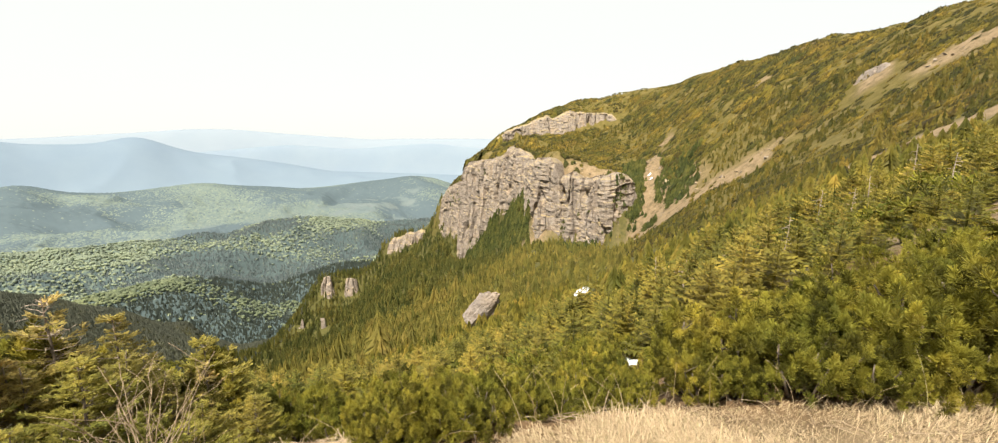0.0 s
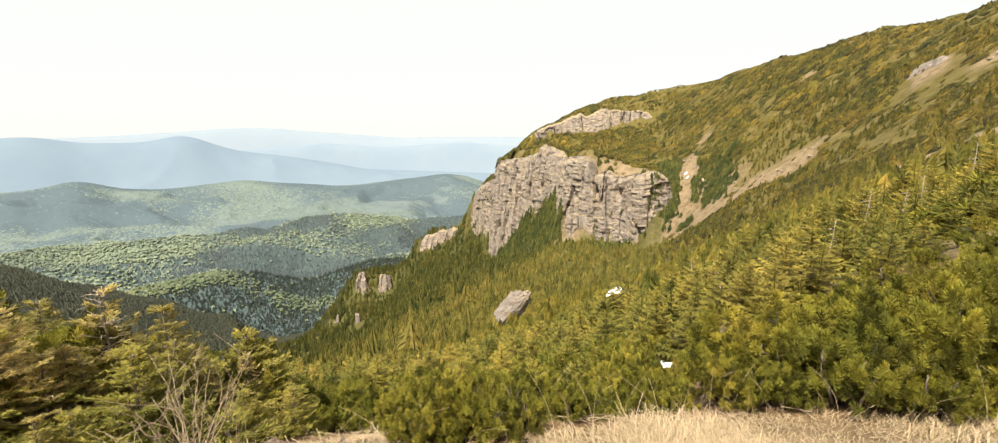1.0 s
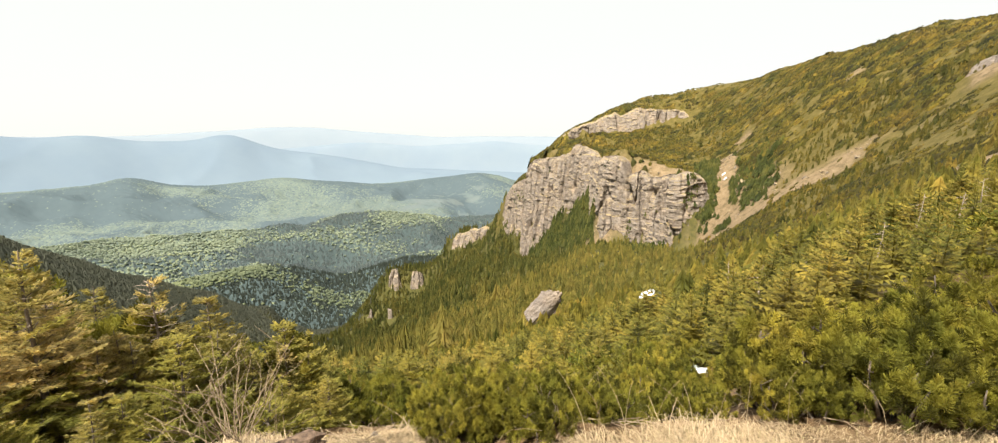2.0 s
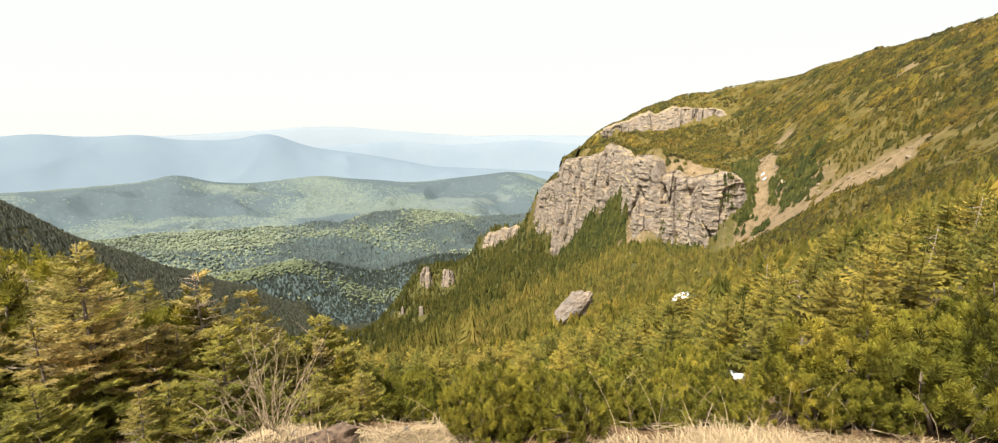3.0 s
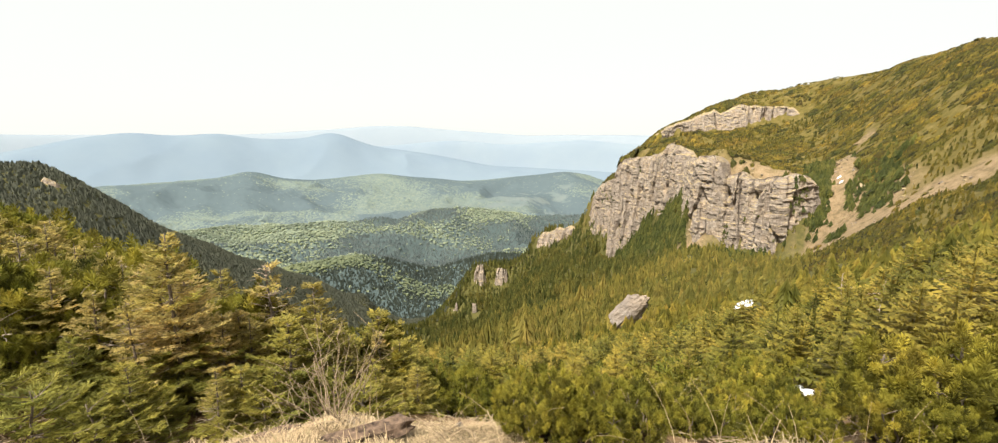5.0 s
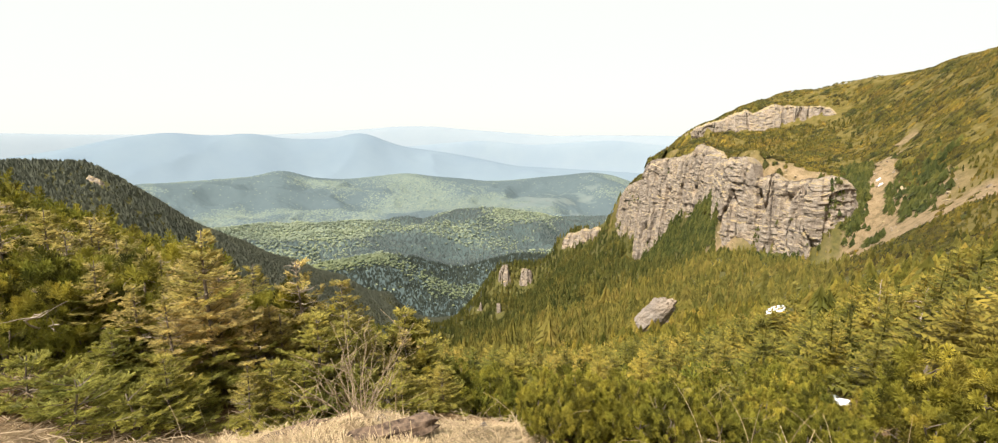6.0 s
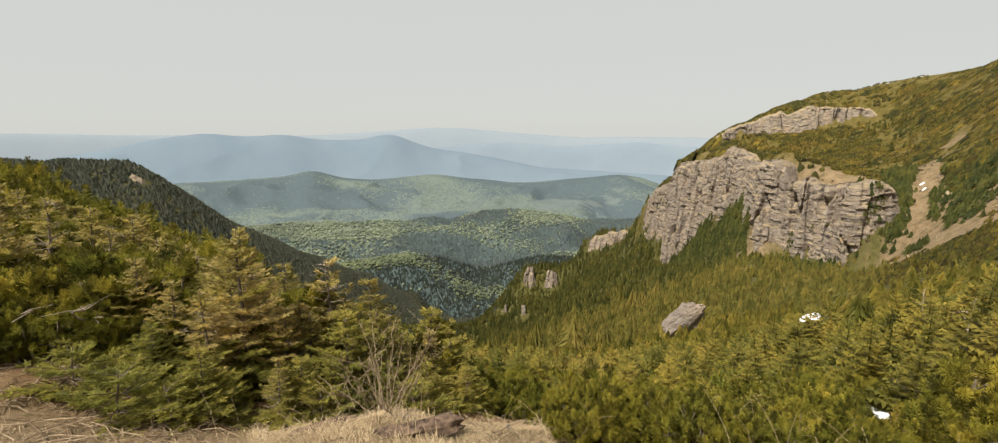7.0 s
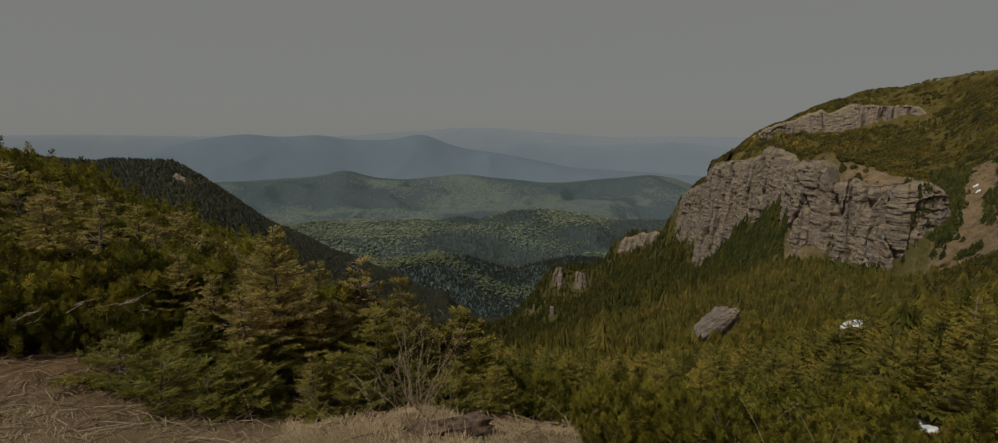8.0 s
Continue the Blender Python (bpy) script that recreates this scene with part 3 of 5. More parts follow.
def range_far(x, y, r, b):
    return -430 + (430 + 4500 * skyline(b, PALE_LINE)) * smooth(4000, 4480, r) + 5 * fbm(x / 300, y / 300, 51, 4)


def range_mid(x, y, r, b):
    return -430 + (430 + 4180 * skyline(b, HAZE_LINE)) * smooth(3900, 4180, r) + 12 * fbm(x / 250, y / 250, 45, 4)


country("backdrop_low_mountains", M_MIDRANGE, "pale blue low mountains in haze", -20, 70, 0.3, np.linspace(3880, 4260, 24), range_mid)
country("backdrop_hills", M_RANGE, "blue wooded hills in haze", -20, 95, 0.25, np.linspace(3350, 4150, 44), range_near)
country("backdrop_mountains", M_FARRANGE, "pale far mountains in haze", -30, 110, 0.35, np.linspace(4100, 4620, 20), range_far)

# ---- rock ----


def cliff(name, line, label, step, seed, rough=1.0, lean=0.12, ragged=2.2, notch=0.0, push=0.0, lift=0.0, mat=None):
    """A rock wall along a line of the map: buttresses, clefts and ledges, with a cap that runs back into the hill."""
    pts = np.array([[*at(b, d)[:2], rise(d, top), rise(d, foot) - 14] for b, d, top, foot in line])
    run = np.concatenate([[0], np.cumsum(np.hypot(*np.diff(pts[:, :2], axis=0).T))])
    n = int(run[-1] / step)
    s = np.linspace(0, run[-1], n)
    px, py, top, foot = (np.interp(s, run, pts[:, i]) for i in range(4))
    top = top + lift + ragged * rough * fbm(s / 9, s * 0 + seed, seed, 4) - notch * hash2(np.floor(s / 7.3).astype(np.int64), np.floor(s / 31).astype(np.int64), seed + 3) ** 2
    ends = np.minimum(s, run[-1] - s) + 3.0 * fbm(s / 4, s * 0 + 7, seed, 3)
    top = foot + 14 + (top - foot - 14) * (0.35 + 0.65 * smooth(0.0, min(9.0, run[-1] * 0.3), ends))
    tx, ty = np.gradient(px), np.gradient(py)
    k = np.ones(9) / 9
    tx, ty = np.convolve(np.pad(tx, 4, "edge"), k, "valid"), np.convolve(np.pad(ty, 4, "edge"), k, "valid")
    ln = np.hypot(tx, ty)
    ox, oy = ty / ln, -tx / ln
    flip = np.where(ox * px + oy * py > 0, -1.0, 1.0)
    ox, oy = ox * flip, oy * flip
    m = max(6, int((top - foot).max() / step))
    v = np.linspace(0, 1, m)
    S, V = np.meshgrid(s, v)
    Z = foot + (top - foot) * V
    bulk = fbm(S / 22, V * 0.6 + seed, seed + 1, 3) * 4.5 - 2.0
    warp = 1.4 * fbm(S / 9, Z / 9, seed + 6, 3)
    rib = np.abs(fbm((S + warp) / 9, Z / 70 + seed, seed + 2, 3))
    cleft = 1 - smooth(0.0, 0.09, rib)
    bed = (Z + 1.3 * warp) / 1.7
    row = np.floor(bed).astype(np.int64)
    tall = np.floor((Z + warp) / 8.5).astype(np.int64)
    block = hash2(np.floor((S + warp) / 2.1 + row * 0.37).astype(np.int64), row, seed + 7)
    slab = hash2(np.floor((S - warp) / 8.0 + tall * 0.61).astype(np.int64), tall, seed + 8)
    face = hash2(np.floor((S + 2 * warp) / 13.0).astype(np.int64), np.floor((Z + 3 * warp) / 30).astype(np.int64), seed + 9)
    column = hash2(np.floor((S + 0.6 * warp) / 3.4).astype(np.int64), np.floor((Z + 2 * warp) / 17).astype(np.int64), seed + 5)
    bench = hash2(np.floor((S + 2 * warp) / 9).astype(np.int64), np.floor((Z + 1.6 * warp) / 3.4).astype(np.int64), seed + 12)
    ledge = 1 - np.mod((Z + 1.6 * warp) / 3.4, 1.0)
    out = (bulk - 3.4 * cleft + 0.65 * block + 0.8 * slab + 1.5 * column + 1.6 * face + 0.3 * bench ** 2 * ledge) * rough + 0.4 * rough * fbm(S / 2.4, Z / 1.2, seed + 4, 3)
    out = out + lean * (1 - V) * (top - foot) - 1.6 * smooth(0.94, 1.0, V) * rough
    facing = np.degrees(np.arctan2(-px, py))
    out = out + push * (1 - smooth(-4.6, -3.6, facing))
    X, Y = px + ox * out, py + oy * out
    rows = [np.stack([X, Y, Z], -1)]
    for back in (3.0, 9.0):
        rows.append(np.stack([px - ox * back * rough, py - oy * back * rough, top - 0.35 * back * rough + 0.4 * fbm(s / 3, s * 0 + back, seed, 2)], -1)[None])
    g = np.concatenate(rows)
    tris = grid_tris(len(g), n)
    return tagged(new(name, tri_mesh(name, g.reshape(-1, 3), tris, mat or M_ROCK)), label, "cliff", kind="structure")


cliff("cliff", CLIFF, "pale layered conglomerate cliff with vertical clefts", 0.48, 11, lean=0.05, ragged=2.0, notch=1.2, push=4.0, lift=1.4)
cliff("cliff_upper", UPPER_CLIFF, "pale rock band below the mountain crest", 0.6, 23, 1.0, 0.25, 2.5)
cliff("cliff_low", LOW_CLIFF, "pale rock face above dark spruces", 0.7, 37, 1.1, 0.2, 3.0)

cliff("cliff_ledge", OUTCROP_A, "pale rock outcrop among spruces", 0.6, 41, 0.5, 0.1)
cliff("cliff_tower", OUTCROP_B, "pale rock outcrop among spruces", 0.6, 43, 0.5, 0.1)
cliff("cliff_foot", OUTCROP_C, "small pale rock among spruces", 0.5, 47, 0.3, 0.1)
cliff("cliff_step", OUTCROP_D, "small pale rock among spruces", 0.5, 53, 0.3, 0.1)


cliff("cliff_ridge", RIDGE_ROCK, "small pale rock face on the dark wooded ridge", 0.5, 67, 0.35, 0.5, 1.0)
cliff("cliff_slab", SLAB, "pale grey slanting rock slab on the scrubby slope", 0.6, 61, 0.45, 0.6, 1.5, mat=M_BOULDER)


def boulder(name, bearing, distance, size, turn, seed, label, sink, mat=None, facets=9, lean=0.0):
    """A rock split along flat faces, sunk into the ground."""
    g = np.random.default_rng(seed)
    bm = bmesh.new()
    for _ in range(facets + 8):
        p = unit(g.normal(0, 1, 3)) * g.uniform(0.85, 1.1)
        bm.verts.new(np.clip(p, -0.78, 0.78))
    bmesh.ops.convex_hull(bm, input=bm.verts)
    bmesh.ops.delete(bm, geom=[v for v in bm.verts if not v.link_faces], context="VERTS")
    bmesh.ops.subdivide_edges(bm, edges=bm.edges, cuts=7, use_grid_fill=True)
    for v in bm.verts:
        p = np.array(v.co)
        p = p * (1 + 0.12 * noise.noise(Vector(p * 2.5)) + 0.10 * noise.noise(Vector(p * 7)))
        p = p * np.array(size)
        v.co = (p[0] + lean * p[2], p[1], p[2])
    me = bpy.data.meshes.new(name)
    bm.to_mesh(me)
    bm.free()
    me.materials.append(mat or M_BOULDER)
    x, y, _ = at(bearing, distance)
    ob = new(name, me)
    ob.matrix_basis = pose(x, y, float(land(np.array([x]), np.array([y]))[0]) + sink, *turn)
    return tagged(ob, label, "rock")


boulder("boulder", 2.5, 96, (3.9, 2.6, 5.2), (-8, 0, 12), 16, "large pale grey leaning boulder among slope spruces", 3.0, lean=0.55)


def snow_patch(bearing, distance, wide, deep, thick, seed, turn):
    """A leftover drift of old snow lying on the ground."""
    x0, y0, _ = at(bearing, distance)
    a = np.linspace(0, 2 * math.pi, 40, endpoint=False)
    q = np.linspace(0, 1, 9)
    aa, qq = np.meshgrid(a, q)
    edge = 1 + 0.7 * fbm(np.cos(aa) * 2.2 + seed, np.sin(aa) * 2.2, seed, 3)
    t = math.radians(turn)
    u, v = np.cos(aa) * qq * edge * wide, np.sin(aa) * qq * edge * deep
    x, y = x0 + u * math.cos(t) - v * math.sin(t), y0 + u * math.sin(t) + v * math.cos(t)
    z = land(x, y) + thick * (1 - qq ** 4) - 0.06 * thick * (qq > 0.99)
    me = tri_mesh("snow_patch", np.stack([x, y, z], -1).reshape(-1, 3), grid_tris(9, 40, closed=True)[:, ::-1], M_SNOW, True)
    tagged(new("snow_patch", me), "leftover white snow lying among the scrub", "snow", "snow patches")


snow_patch(-10.1, 75, 1.25, 1.3, 0.9, 3, -10)
snow_patch(-15.3, 9.3, 0.13, 0.24, 0.10, 5, -16)
snow_patch(-16.5, 8.7, 0.10, 0.2, 0.09, 6, -16)
snow_patch(-16.0, 9.0, 0.08, 0.2, 0.06, 8, 20)
snow_patch(-17.1, 308, 0.8, 0.7, 0.15, 9, -17)
snow_patch(-17.3, 304, 0.9, 0.6, 0.12, 12, 30)
snow_patch(-17.5, 299, 0.5, 0.5, 0.1, 14, -12)

# ---- plants ----
rng = np.random.default_rng(7)


def brushes(o, d, length, count, width, spread, g, flat=0.0, short=0.55):
    """Tufts of needles, many at once: origins, directions, reach; the needles of one tuft fan out from its root. flat: 1 keeps them in the spray's plane."""
    n = len(o)
    d = unit(np.asarray(d, float))
    side = unit(np.cross(d, np.array([0.03, 0.02, 1.0])))
    up = np.cross(side, d)
    phi = g.uniform(0, 6.283, (n, count))
    sp = np.radians(spread) * np.sqrt(g.uniform(0, 1, (n, count)))
    radial = side[:, None] * np.cos(phi)[..., None] + up[:, None] * (np.sin(phi) * (1 - flat))[..., None]
    nd = unit(d[:, None] * np.cos(sp)[..., None] + radial * np.sin(sp)[..., None])
    tip = np.asarray(o)[:, None] + nd * (np.asarray(length)[:, None] * g.uniform(short, 1.1, (n, count)))[..., None]
    w = unit(np.cross(nd, g.normal(0, 1, (n, count, 3)))) * width * 0.5
    v = np.concatenate([np.asarray(o)[:, None], tip - w, tip + w], 1)
    k = np.arange(n)[:, None] * (2 * count + 1)
    j = np.arange(count)[None]
    f = np.stack([k + 0 * j, k + 1 + j, k + 1 + count + j], -1)
    return v.reshape(-1, 3), f.reshape(-1, 3)


def shoots_of(o, d, length, rings, count, needle, width, g):
    """Bottle-brush pine shoots: rings of needles up each shoot, thickest and most upright at its end; a shoot hangs together as one piece."""
    n = len(o)
    d = unit(np.asarray(d, float))
    side = unit(np.cross(d, np.array([0.03, 0.02, 1.0])))
    up = np.cross(side, d)
    t = np.linspace(0.25, 1.0, rings)
    roots = np.asarray(o)[:, None] + d[:, None] * (np.asarray(length)[:, None] * t)[..., None]
    phi = g.uniform(0, 6.283, (n, rings, count))
    sp = np.radians(np.linspace(85, 26, rings))[None, :, None] * g.uniform(0.7, 1.15, (n, rings, count))
    radial = side[:, None, None] * np.cos(phi)[..., None] + up[:, None, None] * np.sin(phi)[..., None]
    nd = unit(d[:, None, None] * np.cos(sp)[..., None] + radial * np.sin(sp)[..., None])
    tip = roots[:, :, None] + nd * (needle * g.uniform(0.75, 1.15, (n, rings, count)))[..., None]
    w = unit(np.cross(nd, g.normal(0, 1, nd.shape))) * width * 0.5
    v = np.concatenate([roots[:, :, None], tip - w, tip + w], 2)
    per, m = rings * (2 * count + 1), 2 * count + 1
    base = np.arange(n)[:, None, None] * per + np.arange(rings)[None, :, None] * m
    j = np.arange(count)[None, None]
    f = np.stack([base + 0 * j, base + 1 + j, base + 1 + count + j], -1).reshape(-1, 3)
    link = np.stack([base[:, :-1, 0], base[:, 1:, 0], base[:, 1:, 0] + 1], -1).reshape(-1, 3)
    return v.reshape(-1, 3), np.concatenate([f, link])


def tube(points, radii, sides=5):
    """A tapered bent stem."""
    p = np.asarray(points, float)
    t = unit(np.gradient(p, axis=0))
    a = unit(np.cross(t, np.array([0.31, 0.17, 0.93])))
    b = np.cross(t, a)
    ang = np.arange(sides) * 2 * math.pi / sides
    ring = a[:, None] * np.cos(ang)[None, :, None] + b[:, None] * np.sin(ang)[None, :, None]
    v = (p[:, None] + ring * np.asarray(radii, float)[:, None, None]).reshape(-1, 3)
    f = grid_tris(len(p), sides, closed=True)
    k = len(v)
    cap = np.array([((len(p) - 1) * sides + i, (len(p) - 1) * sides + (i + 1) % sides, k) for i in range(sides)])
    return np.concatenate([v, p[-1:] + t[-1:] * radii[-1]]), np.concatenate([f, cap])


def joined(pieces):
    vs, fs, base = [], [], 0
    for v, f in pieces:
        vs.append(v)
        fs.append(f + base)
        base += len(v)
    return np.concatenate(vs), np.concatenate(fs)


def spire(tiers, tips, wide, droop, g):
    """One unit spruce, height 1, of jagged drooping skirts: vertices, triangles."""
    V, F = [], []
    for k in range(tiers):
        u = k / tiers
        z0, r0 = 0.06 + 0.90 * u, wide * (1 - u) ** 0.9 * g.uniform(0.8, 1.2) + 0.012
        apex = min(1.0, z0 + 1.9 / tiers)
        base = len(V)
        V.append((0, 0, apex))
        spin = g.uniform(0, 6.28)
        for i in range(tips * 2):
            a = spin + math.pi * i / tips + g.uniform(-0.15, 0.15)
            r = r0 * (g.uniform(0.75, 1.25) if i % 2 == 0 else g.uniform(0.3, 0.5))
            V.append((math.cos(a) * r, math.sin(a) * r, z0 - (droop * r if i % 2 == 0 else -0.02)))
        F += [(base, base + 1 + i, base + 1 + (i + 1) % (tips * 2)) for i in range(tips * 2)]
    return np.array(V), np.array(F)


def cushion(g):
    """A clump of dwarf pine at some distance: brush-like shoots over a dome."""
    n = 46
    a, u = g.uniform(0, 6.283, n), g.uniform(0.05, 1, n)
    q = np.sqrt(1 - u * u)
    o = np.stack([np.cos(a) * q * 0.8, np.sin(a) * q * 0.8, 0.1 + 0.6 * u], 1) * g.uniform(0.75, 1.1, (n, 1))
    d = np.stack([np.cos(a) * q, np.sin(a) * q, u + 0.9], 1)
    return brushes(o, d, np.full(n, 0.19), 10, 0.030, 75, g, 0.0, 0.7)


def sprig(g):
    """A young spruce at some distance: whorls of boughs, each a flat toothed spray that sags and lifts its tip."""
    V, F = [], []
    whorls = 10
    for k in range(whorls):
        u = k / whorls
        n = 7 if u < 0.6 else 5
        for i in range(n):
            a = 6.283 * (i + g.uniform(-0.35, 0.35)) / n + k * 1.3
            reach = 0.40 * (1 - u) ** 0.85 * g.uniform(0.6, 1.15) + 0.035
            out, side = np.array([math.cos(a), math.sin(a), 0]), np.array([-math.sin(a), math.cos(a), 0])
            root, sag = np.array([0, 0, 0.07 + 0.9 * u + g.uniform(-0.02, 0.02)]), g.uniform(0.25, 0.55) * (1 - 0.8 * u)
            q = np.linspace(0.12, 1.0, 6)
            spine = [root + out * reach * t + np.array([0, 0, reach * (-sag * t + 0.35 * t * t + 0.25 * u * t)]) for t in q]
            for j in range(5):
                long = reach * 0.42 * (1.08 - q[j]) ** 0.7 * g.uniform(0.75, 1.25)
                for sgn in (-1, 1):
                    tip = spine[j] + (out * g.uniform(0.55, 0.9) + side * sgn) * long + np.array([0, 0, -g.uniform(0.0, 0.3) * long])
                    m = len(V)
                    V += [spine[j], spine[j + 1], tip]
                    F.append((m, m + 1, m + 2))
    w = tube([(0, 0, -0.05), (0, 0, 0.5), (0, 0, 1.03)], [0.02, 0.012, 0.003], 3)
    return joined([(np.array(V), np.array(F)), w])


def mound(g):
    """A low mat of scrub: an uneven cushion with a broken edge."""
    sides = 8
    V, F = [(g.uniform(-0.1, 0.1), g.uniform(-0.1, 0.1), 0.72)], []
    for ring, (q, z) in enumerate(((0.38, 0.62), (0.74, 0.36), (1.05, -0.35))):
        for i in range(sides):
            a = 6.283 * (i + 0.5 * (ring % 2) + g.uniform(-0.2, 0.2)) / sides
            w = q * g.uniform(0.72, 1.22)
            V.append((math.cos(a) * w, math.sin(a) * w, z + g.uniform(-0.14, 0.14)))
    for i in range(sides):
        j = (i + 1) % sides
        F.append((0, 1 + i, 1 + j))
        for r in (0, 1):
            a, b = 1 + r * sides + i, 1 + r * sides + j
            F += [(a, a + sides, b), (b, a + sides, b + sides)]
    for _ in range(12):
        a, q = g.uniform(0, 6.283), 0.95 * math.sqrt(g.uniform(0, 1))
        x, y, z = math.cos(a) * q, math.sin(a) * q, 0.72 - 0.5 * q * q
        k, w, t = len(V), g.uniform(0.11, 0.22), g.uniform(0, 6.283)
        V += [(x + math.cos(t + 2.1 * j) * w, y + math.sin(t + 2.1 * j) * w, z - 0.12) for j in range(3)] + [(x + g.normal(0, 0.05), y + g.normal(0, 0.05), z + g.uniform(0.2, 0.55))]
        F += [(k, k + 1, k + 3), (k + 1, k + 2, k + 3), (k + 2, k, k + 3)]
    return np.array(V), np.array(F)


def scatter(name, kinds, places, sizes, squat, mat, label, category, g, soft=False):
    """Many plants of a few kinds as one sheet of stuff."""
    allv, allf, base, tones = [], [], 0, []
    px, py = np.asarray(places, float)[:, 0], np.asarray(places, float)[:, 1]
    gx, gy = ((land(px + 2, py) - land(px - 2, py)) / 4, (land(px, py + 2) - land(px, py - 2)) / 4) if soft else (0 * px, 0 * px)
    for p, h, q, sx, sy in zip(places, sizes, squat, gx, gy):
        v, f = kinds[g.integers(len(kinds))]
        a = g.uniform(0, 6.283)
        c, s = math.cos(a), math.sin(a)
        lx, ly = g.normal(0, 0.05, 2)
        w = np.empty_like(v)
        w[:, 0] = (v[:, 0] * c - v[:, 1] * s) * h * q + p[0] + v[:, 2] * lx * h
        w[:, 1] = (v[:, 0] * s + v[:, 1] * c) * h * q + p[1] + v[:, 2] * ly * h
        w[:, 2] = v[:, 2] * h + p[2] + (w[:, 0] - p[0]) * sx + (w[:, 1] - p[1]) * sy
        allv.append(w)
        allf.append(f + base)
        tones.append(np.full(len(v), g.uniform(0.03, 1.0), np.float32))
        base += len(v)
    me = tri_mesh(name, np.concatenate(allv), np.concatenate(allf), mat, soft)
    me.attributes.new("tone", "FLOAT", "POINT").data.foreach_set("value", np.concatenate(tones))
    return tagged(new(name, me), label, category, kind="stuff")


def strew(b0, b1, r0, r1, gap, g):
    """Random plan places in a sector, about gap apart."""
    n = int(0.5 * math.radians(b1 - b0) * (r1 * r1 - r0 * r0) / (gap * gap))
    b, r = np.radians(g.uniform(b0, b1, n)), np.sqrt(g.uniform(r0 * r0, r1 * r1, n))
    x, y = -np.sin(b) * r, np.cos(b) * r
    return x, y, r, np.degrees(b)


def steepness(x, y):
    e = 2.0
    return np.hypot(land(x + e, y) - land(x - e, y), land(x, y + e) - land(x, y - e)) / (2 * e)


SPIRES = [spire(4, 5, 0.30, 0.5, rng) for _ in range(6)]
LAYERED = [spire(7, 6, 0.34, 0.35, rng) for _ in range(8)]
SLIM = [spire(4, 5, 0.20, 0.6, rng) for _ in range(5)]
BOUGHS = [spire(9, 8, 0.36, 0.3, rng) for _ in range(8)]
SPRIGS = [sprig(rng) for _ in range(6)]
CUSHIONS = [cushion(rng) for _ in range(6)]
MOUNDS = [mound(rng) for _ in range(6)]


def off_wall(line, b, r, before, behind):
    """False on the rock wall itself."""
    lo, hi = min(p[0] for p in line), max(p[0] for p in line)
    d = np.interp(b, *zip(*sorted((p[0], p[1]) for p in line)))
    return (b < lo) | (b > hi) | (r < d - before) | (r > d + behind)


# bare spots before rocks and snow: bearing, distance, half width in degrees, depth
CLEAR = [(-41.5, 96, 4.5, 20), (2.4, 96, 2.3, 30), (-10.2, 75, 1.9, 38), (-15.9, 9.4, 1.2, 3.4), (-17.0, 310, 0.7, 14), (17.5, 553, 1.0, 3), (20.2, 566, 0.9, 3), (23.1, 548, 0.6, 16), (20.8, 507, 0.5, 16), (-36.4, 250, 2.4, 20)]


def keep(x, y, r, b, tall):
    """Where woods and scrub grow."""
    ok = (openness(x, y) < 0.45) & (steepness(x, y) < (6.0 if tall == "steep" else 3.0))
    ok &= r < np.interp(b, *zip(*[(p[0], p[1]) for p in CREST])) + np.interp(b, [-40, -20], [25, 6])
    for cb, cd, half, front in CLEAR:
        ok &= ~((np.abs(b - cb) < half) & (r < cd + 1.5) & (r > cd - front))
    return ok & off_wall(CLIFF, b, r, 3, 11) & off_wall(UPPER_CLIFF, b, r, 11, 9) & off_wall(LOW_CLIFF, b, r, 3, 9)


def matted(x, y):
    """Where scrub closes into mats: positive inside; the mats run along the slope's contours."""
    along, down = y - 0.1 * x, x + 0.1 * y
    wander = 9 * fbm(x / 45, y / 45, 66, 2)
    return fbm((along + wander) / 30, (down + wander) / 11, 67, 4) + 0.10


